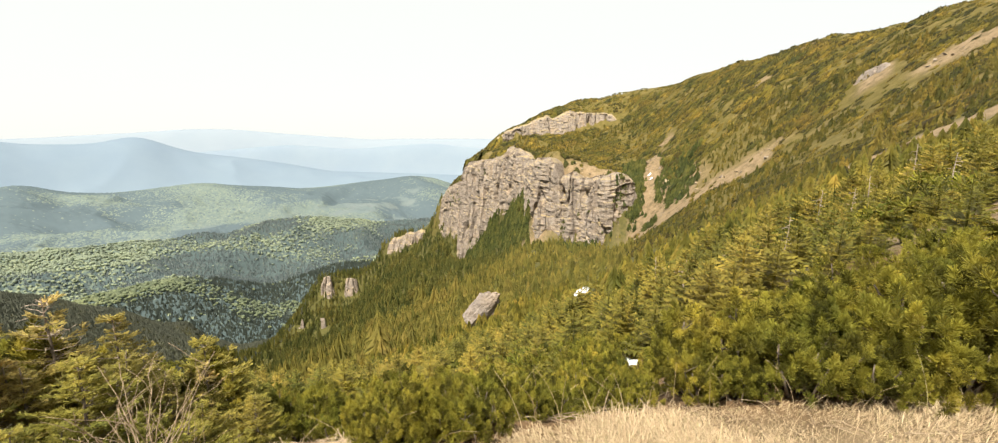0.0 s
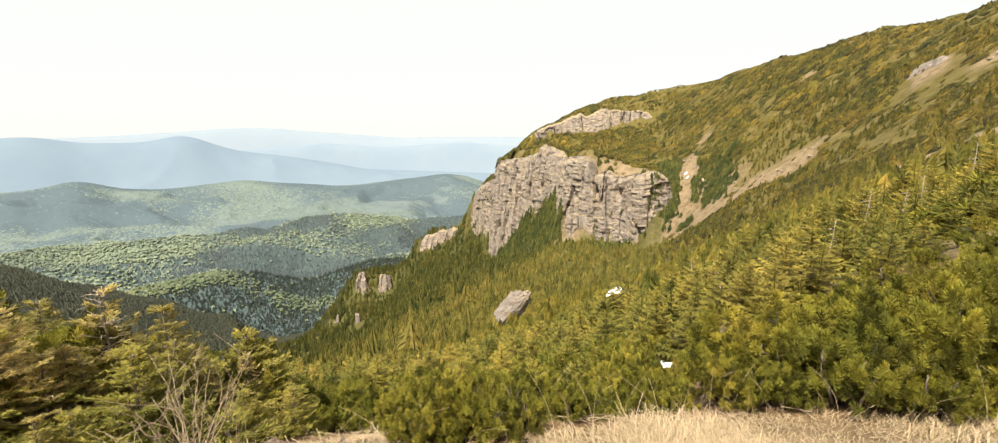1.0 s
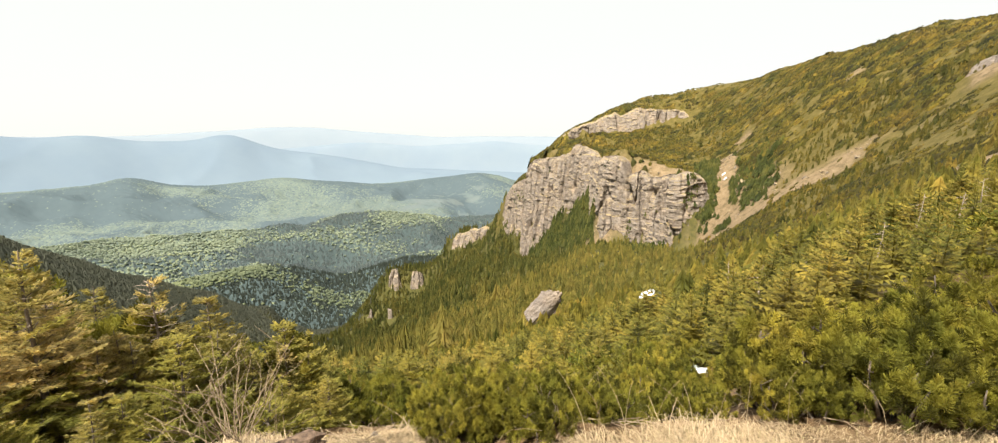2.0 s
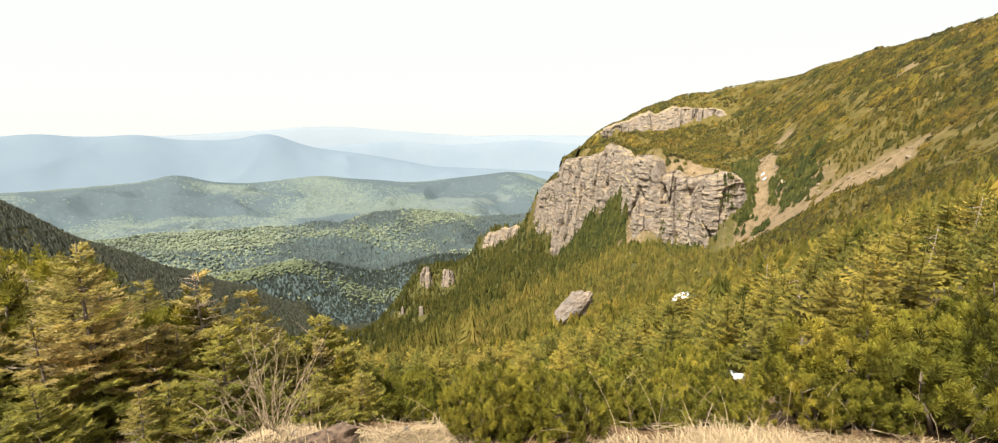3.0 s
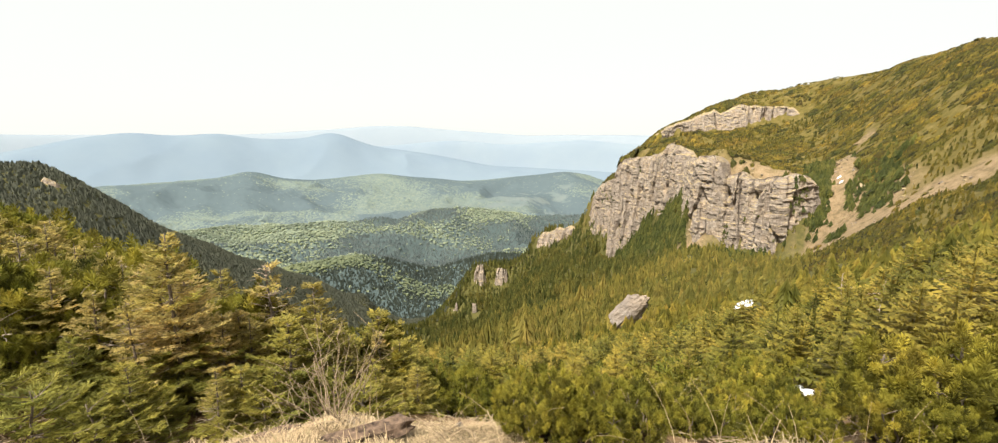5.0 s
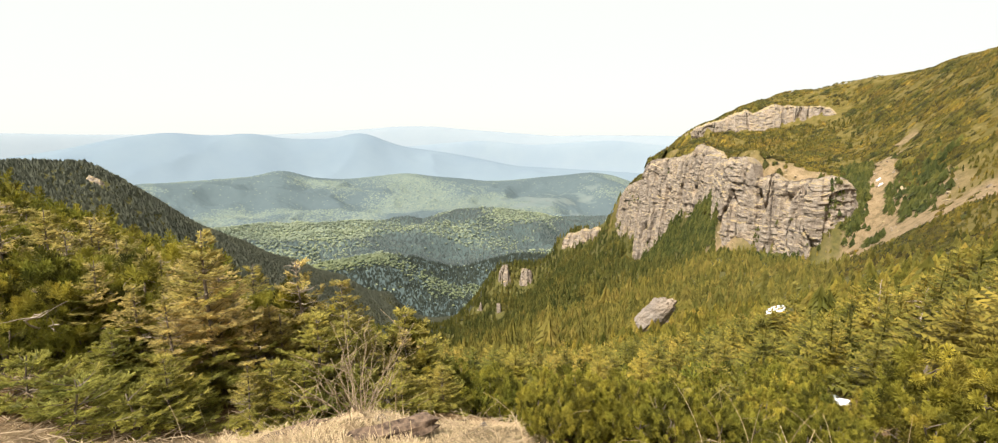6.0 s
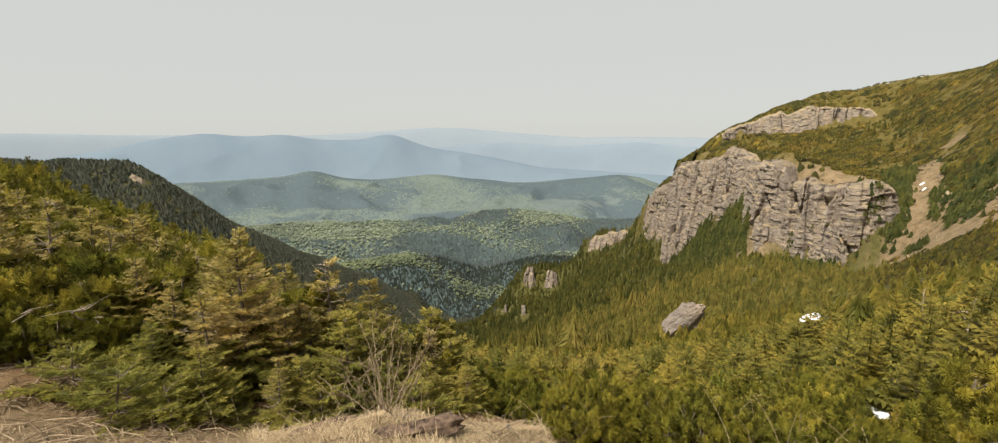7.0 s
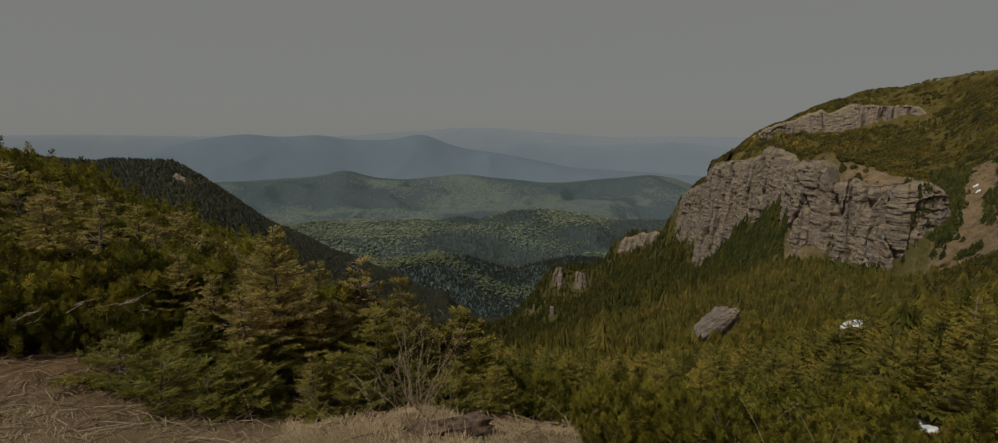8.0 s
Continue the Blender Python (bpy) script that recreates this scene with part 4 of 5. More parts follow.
def woods():
    for name, kinds, r0, r1, gap, size in (("young_spruces", SPRIGS, 7.2, 36, 1.15, (0.6, 1.3)), ("stunted_spruces", BOUGHS, 36, 80, 1.7, (1.3, 1.5))):
        x, y, r, b = strew(-54, 34, r0, r1, gap, rng)
        low = keep(x, y, r, b, True)
        x, y, r, b = x[low], y[low], r[low], b[low]
        h = rng.uniform(0.8, 2.6, len(x)) * np.interp(r, [r0, r1], size) * np.interp(b, [-44, -18], [0.85, 1.0])
        scatter(name, kinds, np.stack([x, y, land(x, y) - 0.1], 1), h, rng.uniform(0.8, 1.4, len(x)), M_FOREST_NEAR, "dense stunted olive green spruces on the slope", "spruces", rng)
    x, y, r, b = strew(-54, -35, 9.5, 18, 0.85, rng)
    scatter("young_spruces", SPRIGS, np.stack([x, y, land(x, y) - 0.1], 1), rng.uniform(0.35, 0.95, len(x)), rng.uniform(1.0, 1.6, len(x)), M_FOREST_NEAR, "low stunted spruces behind the dwarf pines", "spruces", rng)
    x, y, r, b = strew(-54, 34, 12, 60, 1.6, rng)
    low = keep(x, y, r, b, True) & (fbm(x / 7, y / 7, 71, 3) > -0.05)
    x, y, r, b = x[low], y[low], r[low], b[low]
    scatter("pine_clumps", CUSHIONS, np.stack([x, y, land(x, y) - 0.1], 1), rng.uniform(0.8, 1.4, len(x)), rng.uniform(0.8, 1.2, len(x)), M_PINE, "green dwarf pine clumps among the young spruces", "scrub", rng)
    x, y, r, b = strew(-52, 34, 75, 300, 2.3, rng)
    patchy = fbm(x / 22, y / 22, 61, 3)
    low = keep(x, y, r, b, True) & ~((b < -18) & (patchy > 0.0) & (r > 110)) & (r < np.interp(b, *zip(*[(p[0], p[1]) for p in CREST])) - 45)
    x, y, r, b = x[low], y[low], r[low], b[low]
    h = np.exp(rng.normal(1.0, 0.33, len(x))) * np.interp(r, [75, 300], [0.95, 1.3]) * np.interp(b, [-40, -28, -24, -17, -14, -10, 20], [0.7, 0.7, 0.5, 0.5, 0.75, 0.95, 1.35])
    high = (b < -17 + 2 * rng.normal(0, 1, len(x))) & (r > 105 + 25 * rng.normal(0, 1, len(x)))
    for name, some, kinds, mat, label in (("slope_spruces", ~high & (r < 190), LAYERED, M_FOREST_FAR, "thick olive spruces on the ravine side"), ("ravine_spruces", ~high & (r >= 190), SPIRES, M_FOREST_FAR, "thick spruce wood on the ravine side"), ("hillside_spruces", high, LAYERED, M_UPSLOPE, "stunted dull olive spruces among mountain pine")):
        scatter(name, kinds, np.stack([x, y, land(x, y) - 0.2], 1)[some], h[some], rng.uniform(0.75, 1.3, some.sum()), mat, label, "spruces", rng)
    x, y, r, b = strew(-5, 33, 300, 640, 3.3, rng)
    low = keep(x, y, r, b, "steep") & ((b > 6.5) | (r < np.interp(b, *zip(*sorted((p[0], p[1]) for p in CLIFF)))))
    x, y, r, b = x[low], y[low], r[low], b[low]
    h = rng.uniform(5.0, 9.5, len(x)) * np.interp(b, [-4, 4, 12], [0.55, 0.75, 1.0])
    scatter("tall_spruces", SLIM, np.stack([x, y, land(x, y) - 0.3], 1), h, rng.uniform(0.8, 1.25, len(x)), M_TALL, "dark tall spruce forest below the cliffs", "spruces", rng)
    x, y, r, b = strew(-5.5, 24, 285, 600, 2.6, rng)
    low = keep(x, y, r, b, "steep") & (r < np.interp(b, [-5.5, 4.4, 7.3, 9, 12, 24], [310, 410, 455, 500, 535, 590]))
    x, y, r, b = x[low], y[low], r[low], b[low]
    scatter("wall_foot_spruces", SLIM, np.stack([x, y, land(x, y) - 0.3], 1), rng.uniform(3.0, 6.0, len(x)), rng.uniform(0.9, 1.4, len(x)), M_TALL, "thick dark spruces along the foot of the cliffs", "spruces", rng)
    x, y, r, b = strew(-54, 6.5, 70, 540, 2.7, rng)
    crest = np.interp(b, *zip(*[(p[0], p[1]) for p in CREST]))
    behind = r > np.where(b > -15.5, np.interp(b, *zip(*sorted((p[0], p[1]) for p in CLIFF))), np.minimum(290, crest - 70))
    mats = matted(x, y)
    up = keep(x, y, r, b, False) & (behind | ((b < -16) & (fbm(x / 22, y / 22, 61, 3) > -0.1))) & ((mats > np.where(r > crest - 60, -0.6, -0.25)) | (rng.uniform(0, 1, len(x)) < 0.3))
    x, y, r, b, crest, mats = x[up], y[up], r[up], b[up], crest[up], mats[up]
    h = rng.uniform(0.8, 1.5, len(x)) * (0.7 + 1.5 * np.clip(mats + 0.2, 0, 0.6)) * np.where(r > crest - 12, 0.55, 1.0)
    scatter("mountain_scrub", MOUNDS, np.stack([x, y, land(x, y) - 0.15], 1), h, rng.uniform(1.2, 2.2, len(x)), M_SCRUB, "low mats of dwarf mountain pine on the upper slope", "scrub", rng, True)
    x, y, r, b = strew(-54, -2, 120, 500, 3.6, rng)
    up = keep(x, y, r, b, False) & ((r > 330) | (b < -17)) & (fbm(x / 40, y / 40, 63, 3) + 0.12 * rng.normal(0, 1, len(x)) > 0.08) & (r < np.interp(b, *zip(*[(p[0], p[1]) for p in CREST])) - 55)
    x, y, r, b = x[up], y[up], r[up], b[up]
    scatter("upper_spruces", LAYERED, np.stack([x, y, land(x, y) - 0.2], 1), rng.uniform(1.6, 4.0, len(x)), rng.uniform(0.9, 1.3, len(x)), M_UPSLOPE, "small dark spruces scattered over the upper slope", "spruces", rng)
    x, y, r, b = strew(18, 84, 90, 760, 1.45, rng)
    d = np.interp(-b, [-p[0] for p in DARK_RIDGE], [p[1] for p in DARK_RIDGE])
    ok = (r < d + 12) & (r > d - 165) & ~((np.abs(b - 60.3) < 0.8) & (r < 338) & (r > 331))
    x, y, r, b = x[ok], y[ok], r[ok], b[ok]
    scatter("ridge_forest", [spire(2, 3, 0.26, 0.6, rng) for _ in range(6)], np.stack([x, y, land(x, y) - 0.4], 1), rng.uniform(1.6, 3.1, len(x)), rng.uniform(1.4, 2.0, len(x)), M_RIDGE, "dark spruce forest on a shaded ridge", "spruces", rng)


woods()
valley_woods()

# ---- plants close by ----


def dwarf_pine(wide, high, shoots, seed, limbs=0, far=False):
    """A dwarf mountain pine: bent stems from the root, brush-like shoots over several lobes."""
    g = np.random.default_rng(seed)
    thing = new("dwarf_pine")
    lobes = [(g.uniform(-0.55, 0.55) * wide, g.uniform(-0.55, 0.55) * wide, high * g.uniform(0.30, 0.62), wide * g.uniform(0.25, 0.42), high * g.uniform(0.24, 0.38)) for _ in range(11)]
    o, d = [], []
    for k, (cx, cy, cz, rw, rh) in enumerate(lobes):
        n = shoots // len(lobes)
        q = unit(g.normal(0, 1, (n * 2, 3)))
        q = q[q[:, 2] > -0.55][:n]
        depth = g.uniform(0.6, 1.06, (len(q), 1)) ** 0.5
        p = q * depth * np.array([rw, rw, rh]) + np.array([cx, cy, cz])
        o.append(p)
        d.append(q * np.array([0.55, 0.55, 0.2]) + np.array([0, 0, 0.95]) + g.normal(0, 0.16, q.shape))
    o, d = np.concatenate(o), np.concatenate(d)
    low = o[:, 2] > 0.03
    o, d = o[low], d[low]
    L = g.uniform(0.08, 0.125, len(o))
    part("crown", tri_mesh("crown", *(shoots_of(o - unit(d) * L[:, None] * 0.6, d, L, 4, 16, 0.056, 0.0085, g) if far else shoots_of(o - unit(d) * L[:, None] * 0.6, d, L, 5, 28, 0.060, 0.0052, g)), M_PINE), thing, "yellow-green brushes of pine needles")
    for cx, cy, cz, rw, rh in lobes:
        tip = np.array([cx, cy, cz + rh * 0.5])
        mid = np.array([cx * 0.75 + g.normal(0, 0.05), cy * 0.75 + g.normal(0, 0.05), cz * 0.35 + 0.03])
        u = np.linspace(0, 1, 9)[:, None]
        path = (1 - u) ** 2 * np.array([cx * 0.12, cy * 0.12, -0.08]) + 2 * u * (1 - u) * mid + u * u * tip + g.normal(0, 0.012, (9, 3))
        stem = part("stem", tri_mesh("stem", *tube(path, np.linspace(0.026, 0.008, 9)), M_BARK, True), thing, "bent grey-brown stem")
        for _ in range(0 if far else 2):
            i = g.integers(3, 8)
            e = path[i] + np.array([*g.normal(0, 0.5 * rw, 2), abs(g.normal(0, 0.4 * rh))])
            twig = np.linspace(path[i], e, 5) + g.normal(0, 0.01, (5, 3))
            part("twig", tri_mesh("twig", *tube(twig, np.linspace(0.008, 0.003, 5), 4), M_BARK, True), stem)
    for _ in range(limbs):
        a, reach = g.uniform(0, 6.283), wide * g.uniform(0.75, 1.1)
        u = np.linspace(0, 1, 10)
        path = np.stack([np.cos(a + u) * reach * u, np.sin(a + u) * reach * u, high * (0.25 + 0.65 * u - 0.25 * u * u)], 1) + np.cumsum(g.normal(0, 0.022, (10, 3)), 0)
        limb = part("dead_limb", tri_mesh("dead_limb", *tube(path, np.linspace(0.016, 0.004, 10)), M_DEADWOOD, True), thing, "bare silver-grey dead limb")
        for i in (4, 6, 7, 8):
            e = path[i] + g.normal(0, 0.11, 3) + np.array([0, 0, 0.04])
            part("dead_twig", tri_mesh("dead_twig", *tube(np.linspace(path[i], e, 4) + g.normal(0, 0.01, (4, 3)), [0.006, 0.005, 0.003, 0.002], 4), M_DEADWOOD, True), limb)
    thing["tall"] = float(np.percentile(o[:, 2], 98)) + 0.06
    return tagged(thing, "bushy yellow-green dwarf mountain pine on the grass edge", "dwarf pine", "dwarf pines")


def spruce_tree(high, wide, seed, bare=0.0, mat=None):
    """A small wind-worn spruce: tapered trunk, drooping boughs with flat sprays of twigs."""
    g = np.random.default_rng(seed)
    thing = new("spruce")
    u = np.linspace(0, 1, 10)
    lean = g.normal(0, 0.05, 2)
    spine = np.stack([lean[0] * u * high + 0.02 * np.sin(u * 5), lean[1] * u * high + 0.02 * np.cos(u * 4), u * high - 0.1], 1)
    part("trunk", tri_mesh("trunk", *tube(spine, 0.017 * high * (1.02 - u) + 0.004, 7), M_BARK, True), thing, "thin grey-brown trunk")
    O, D, L, H, woody, dead = [], [], [], [], [], []
    z = 0.05
    while z < 0.985:
        n = g.integers(6, 9)
        for i in range(n):
            a = 6.283 * (i + g.uniform(-0.35, 0.35)) / n + z * 40
            reach = wide * ((1 - z) ** 0.95) * g.uniform(0.55, 1.15) * (0.6 if z > 0.78 else 1.0) + 0.05
            p0 = np.array([np.interp(z, u, spine[:, k]) for k in range(3)]) + np.array([0, 0, g.uniform(-0.04, 0.04)])
            m = max(4, int(reach / 0.05))
            q = np.linspace(0, 1, m)
            dirn = np.array([math.cos(a), math.sin(a)])
            bend = g.uniform(-0.32, 0.0) + 0.35 * z
            axis = np.concatenate([p0[:2] + dirn[None] * (q * reach)[:, None], (p0[2] + bend * reach * q + 0.24 * reach * q ** 2)[:, None]], 1)
            axis += np.cumsum(g.normal(0, 0.006, axis.shape), 0)
            if g.uniform() < bare * (0.4 + z):
                dead.append([tube(axis, np.linspace(0.005, 0.0015, m), 4)])
                for k in range(2, m, 2):
                    e = axis[k] + np.array([*(dirn * 0.06 + g.normal(0, 0.05, 2)), g.normal(0, 0.02)])
                    dead[-1].append(tube(np.stack([axis[k], (axis[k] + e) / 2 + g.normal(0, 0.006, 3), e]), [0.003, 0.002, 0.001], 3))
                continue
            woody.append(tube(axis, np.linspace(0.0045, 0.0015, m), 3))
            ax = unit(np.gradient(axis, axis=0))
            sidev = unit(np.cross(ax, np.array([0, 0, 1.0])))
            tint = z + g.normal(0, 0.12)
            for k in range(1, m):
                if q[k] < 0.15 and g.uniform() < 0.3:
                    continue
                for sgn in (-1, 1):
                    way = unit(ax[k] * g.uniform(0.7, 1.1) + sidev[k] * sgn * g.uniform(0.6, 1.0) + np.array([0, 0, g.uniform(-0.2, 0.05)]))
                    long = min(0.17, 0.06 + reach * 0.25 * (1.15 - q[k])) * g.uniform(0.7, 1.25)
                    for f in (0.05, 0.35, 0.65):
                        O.append(axis[k] + way * long * f)
                        D.append(way + np.array([0, 0, 0.1]))
                        L.append(long * 0.62)
                        H.append(tint)
            O.append(axis[-1])
            D.append(ax[-1])
            L.append(0.08)
            H.append(tint)
        z += g.uniform(0.10, 0.14) / high
    O, D, L, H = np.array(O), np.array(D), np.array(L), np.array(H)
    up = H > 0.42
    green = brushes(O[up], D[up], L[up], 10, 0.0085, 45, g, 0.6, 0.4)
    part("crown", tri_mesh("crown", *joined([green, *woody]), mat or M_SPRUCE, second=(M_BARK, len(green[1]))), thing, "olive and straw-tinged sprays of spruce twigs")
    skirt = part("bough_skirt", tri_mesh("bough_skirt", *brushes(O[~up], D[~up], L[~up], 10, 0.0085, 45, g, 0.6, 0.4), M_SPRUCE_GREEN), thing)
    tagged(skirt, "dull green sprays of spruce twigs", kind="stuff")
    for pieces in dead:
        part("dead_bough", tri_mesh("dead_bough", *joined(pieces), M_DEADWOOD), thing, "bare grey dead bough")
    return tagged(thing, "stunted olive-green spruce with drooping layered boughs", "spruce", "stunted spruces")


def plant(ob, bearing, distance, scale, turn, sink=0.05, first=False, tilt=0.0):
    x, y, _ = at(bearing, distance)
    z = float(land(np.array([x]), np.array([y]))[0]) - sink
    m = pose(x, y, z, tilt, 0, turn) @ Matrix.Diagonal((scale, scale, scale, 1))
    if first:
        ob.matrix_basis = m
        return ob
    return copy_thing(ob, m)


def top_at(distance, degrees, bearing):
    """Height above the ground that reaches a given angle of rise."""
    x, y, _ = at(bearing, distance)
    return rise(distance, degrees) - float(land(np.array([x]), np.array([y]))[0])


PINES = [dwarf_pine(0.75, 0.95, 290, 101), dwarf_pine(0.8, 0.9, 290, 102), dwarf_pine(0.65, 1.0, 270, 103), dwarf_pine(0.75, 0.95, 270, 104, 4), dwarf_pine(0.75, 0.95, 300, 105, 0, True), dwarf_pine(0.8, 0.85, 300, 106, 0, True),
         dwarf_pine(0.72, 1.1, 420, 107, 0, True), dwarf_pine(0.78, 1.0, 420, 108, 0, True)]
# bearing, distance, angle to which the top rises
PINE_PLACES = [(-22.5, 4.0, -18.5), (-26.5, 4.05, -16.0), (-31.5, 4.1, -13.0), (-37.0, 4.15, -10.5), (-42.5, 4.3, -9.0), (-48.5, 4.5, -7.5), (-54.5, 4.6, -7.0),
               (-25.0, 3.65, -21.0), (-34.0, 3.75, -16.0), (-40.0, 3.85, -14.5), (-46.0, 4.1, -13.0), (-52, 4.3, -12), (-28.5, 3.6, -20.0),
               (-29.0, 5.2, -14.0), (-34.5, 5.4, -11.0), (-40.5, 5.5, -8.8), (-46.5, 5.8, -6.8), (-51.5, 5.8, -6.2), (-23.0, 5.2, -17.5), (-37.5, 6.8, -8.8), (-44.0, 7.2, -6.8),
               (-12.0, 3.55, -26.0), (-7.5, 3.35, -29.0), (-2.5, 3.3, -29.5), (2.5, 3.3, -28.8), (7.0, 3.3, -28.2), (12.0, 3.35, -28.8), (16.5, 3.5, -29.5), (-10.0, 4.3, -26.5), (-4.5, 4.2, -27.8), (1.0, 4.3, -27.8), (6.0, 4.3, -27.4),
               (11.0, 4.4, -27.8), (16.0, 4.6, -28.2), (-9.5, 4.8, -25.5), (-15.5, 4.5, -28.0), (-17.5, 5.6, -27.0), (3.0, 5.4, -26.8), (9.0, 5.4, -26.8), (-3.0, 5.6, -25.8), (14.5, 5.8, -26.8),
               (20.0, 4.2, -28.8), (24.5, 4.3, -28.0), (22.0, 5.0, -27.0), (27.0, 5.2, -26.0), (18.5, 5.8, -26.8), (24.0, 6.4, -25.8), (-23.0, 6.0, -18.5), (-10.0, 6.4, -24.2),
               (63.0, 7.5, -9.2), (67.0, 8.0, -6.5), (71.0, 8.5, -3.8), (75.0, 9.0, -1.4), (60.0, 8.5, -9.6), (65.0, 9.8, -6.0), (69.0, 10.5, -3.0), (73.0, 11.5, -0.4), (78.0, 9.0, 0.5), (58.0, 10.5, -9.2),
               (62.5, 12.5, -6.6), (67.0, 13.0, -3.8), (71.0, 14.0, -1.0), (75, 15, 0.6), (69.5, 6.6, -8.0), (73.5, 7.2, -6.0), (77.5, 7.0, -4.5), (66.0, 6.2, -10.0), (41.5, 5.6, -18.0),
               (70.5, 5.9, -11.0), (75.0, 6.6, -9.0), (60.5, 17.0, -6.8), (64.0, 18.0, -4.6), (68.5, 19.0, -2.2), (72.0, 21.0, 0.0), (76.0, 22.0, 1.2),
               (-2.6, 2.7, -25.4), (1.0, 2.75, -27.5), (4.6, 2.7, -25.8), (9.0, 2.75, -26.8), (12.8, 2.8, -25.6), (-5.6, 2.9, -28.5), (64.0, 4.9, -13.0), (67.5, 5.1, -11.4), (71.0, 5.3, -9.8), (74.5, 5.6, -8.0), (62.0, 4.6, -15.0), (69.5, 4.7, -13.0), (73.5, 4.9, -11.5), (77.5, 5.4, -9.0), (61.0, 9.0, -6.0), (57.5, 9.5, -7.4), (54.5, 8.5, -8.8), (63.5, 11.5, -4.8), (51.5, 8.0, -10.4), (48.5, 7.5, -12.0), (45.0, 7.0, -14.2), (59.5, 11.5, -6.2), (56.0, 11.0, -7.6), (53.0, 10.0, -9.2), (42.5, 7.0, -15.8), (39.0, 6.5, -17.6)]
strewn = np.random.default_rng(55)
for _ in range(26):
    b, d = strewn.uniform(-54, -19), strewn.uniform(4.8, 8.2)
    x, y, _ = at(b, d)
    PINE_PLACES.append((b, d, math.degrees(math.atan2(float(land(np.array([x]), np.array([y]))[0]) + strewn.uniform(0.55, 0.9) - EYE, d))))
for _ in range(46):
    b, d = strewn.uniform(-54, 30), strewn.uniform(6.6, 14.5)
    if (abs(b + 16) > 3 or d > 10.5) and b > -24:
        x, y, _ = at(b, d)
        PINE_PLACES.append((b, d, math.degrees(math.atan2(float(land(np.array([x]), np.array([y]))[0]) + strewn.uniform(0.6, 1.05) - EYE, d))))
PINE_PLACES += [(b, d, e) for b, d, e in ((3.5, 2.42, -29.5), (7.0, 2.4, -29.0), (10.4, 2.42, -29.8), (13.8, 2.5, -30.0), (49.5, 4.8, -14.3), (50.7, 5.4, -13.1), (47.9, 5.2, -15.1), (60.8, 5.4, -9.1), (60.0, 5.0, -10.6), (61.4, 6.0, -7.7), (34.9, 4.8, -21.0), (-12.8, 7.6, -24.2), (-11.0, 8.4, -23.6), (-13.6, 6.4, -25.6), (-15.2, 4.3, -27.6), (-17.6, 4.1, -26.8), (-13.6, 3.4, -27.4), (-16.4, 3.3, -28.6), (-15.6, 10.6, -22.4), (-13.6, 9.4, -22.8), (-11.6, 9.8, -23.0), (-17.2, 9.6, -22.4), (-26.0, 7.0, -19.5), (-28.5, 7.6, -18.0), (-31.0, 7.2, -16.5), (-33.0, 8.2, -15.0), (-29.5, 8.8, -17.0), (-35.0, 7.6, -14.0))]
PINE_PLACES += [(b, d, -6.5) for b, d in ((-38.0, 9.6), (-40.5, 11.2), (-42.5, 9.2), (-44.5, 10.6), (-46.5, 9.0), (-48.5, 11.4), (-50.5, 9.6), (-53.0, 10.6), (-41.5, 12.8))]
# the dense bank that rises towards the left
BANK = ((48.0, 50.0, 52.6, 55.0, 58.3, 60.6, 63.9, 66.1, 67.6, 72.0, 78.0), (-15.0, -13.8, -11.8, -9.6, -7.9, -6.5, -4.5, -2.7, -2.0, 0.5, 2.2))
first_bank = len(PINE_PLACES)
for d, drop, n in ((5.3, 7.0, 8), (6.4, 4.6, 8), (7.8, 2.6, 8), (9.6, 0.6, 9), (12.0, -0.6, 10)):
    for j in range(n):
        b = 55.5 + 20.0 * (j + strewn.uniform(0.2, 0.8)) / n
        PINE_PLACES.append((b, d * strewn.uniform(0.94, 1.06), float(np.interp(b, *BANK)) - drop - strewn.uniform(0.0, 0.9)))
planted = set()
for i, (b, d, e) in enumerate(PINE_PLACES):
    d = d - 0.25 if b < -20 and d < 4.7 else d
    e = min(e, float(np.interp(b, [-58, -46, -42.3, -38.5, -34, -29, -22, -18.5], [-5.5, -7.0, -9.0, -11.6, -14.0, -17.0, -21.5, -24.0]))) if b < -18 else e
    k = 6 + i % 2 if i >= first_bank else 4 + i % 2 if d > 6.5 else 3 if b > 60 and d < 5.2 and i % 3 == 0 else i % 3
    s = max(0.4, top_at(d, e, b)) / PINES[k]["tall"]
    plant(PINES[k], b, d, min(s, 2.2 if b > 54 and d > 8.5 else 1.6 if b > 54 else 1.3), i * 67, 0.04, k not in planted)
    planted.add(k)

SPRUCES = [spruce_tree(1.8, 0.75, 201, 0.14), spruce_tree(1.6, 0.7, 202, 0.2), spruce_tree(1.7, 0.6, 203, 0.45), spruce_tree(1.2, 0.75, 204, 0.02, M_SPRUCE_GREEN), spruce_tree(0.5, 0.8, 205, 0.0, M_SPRUCE_GREEN)]
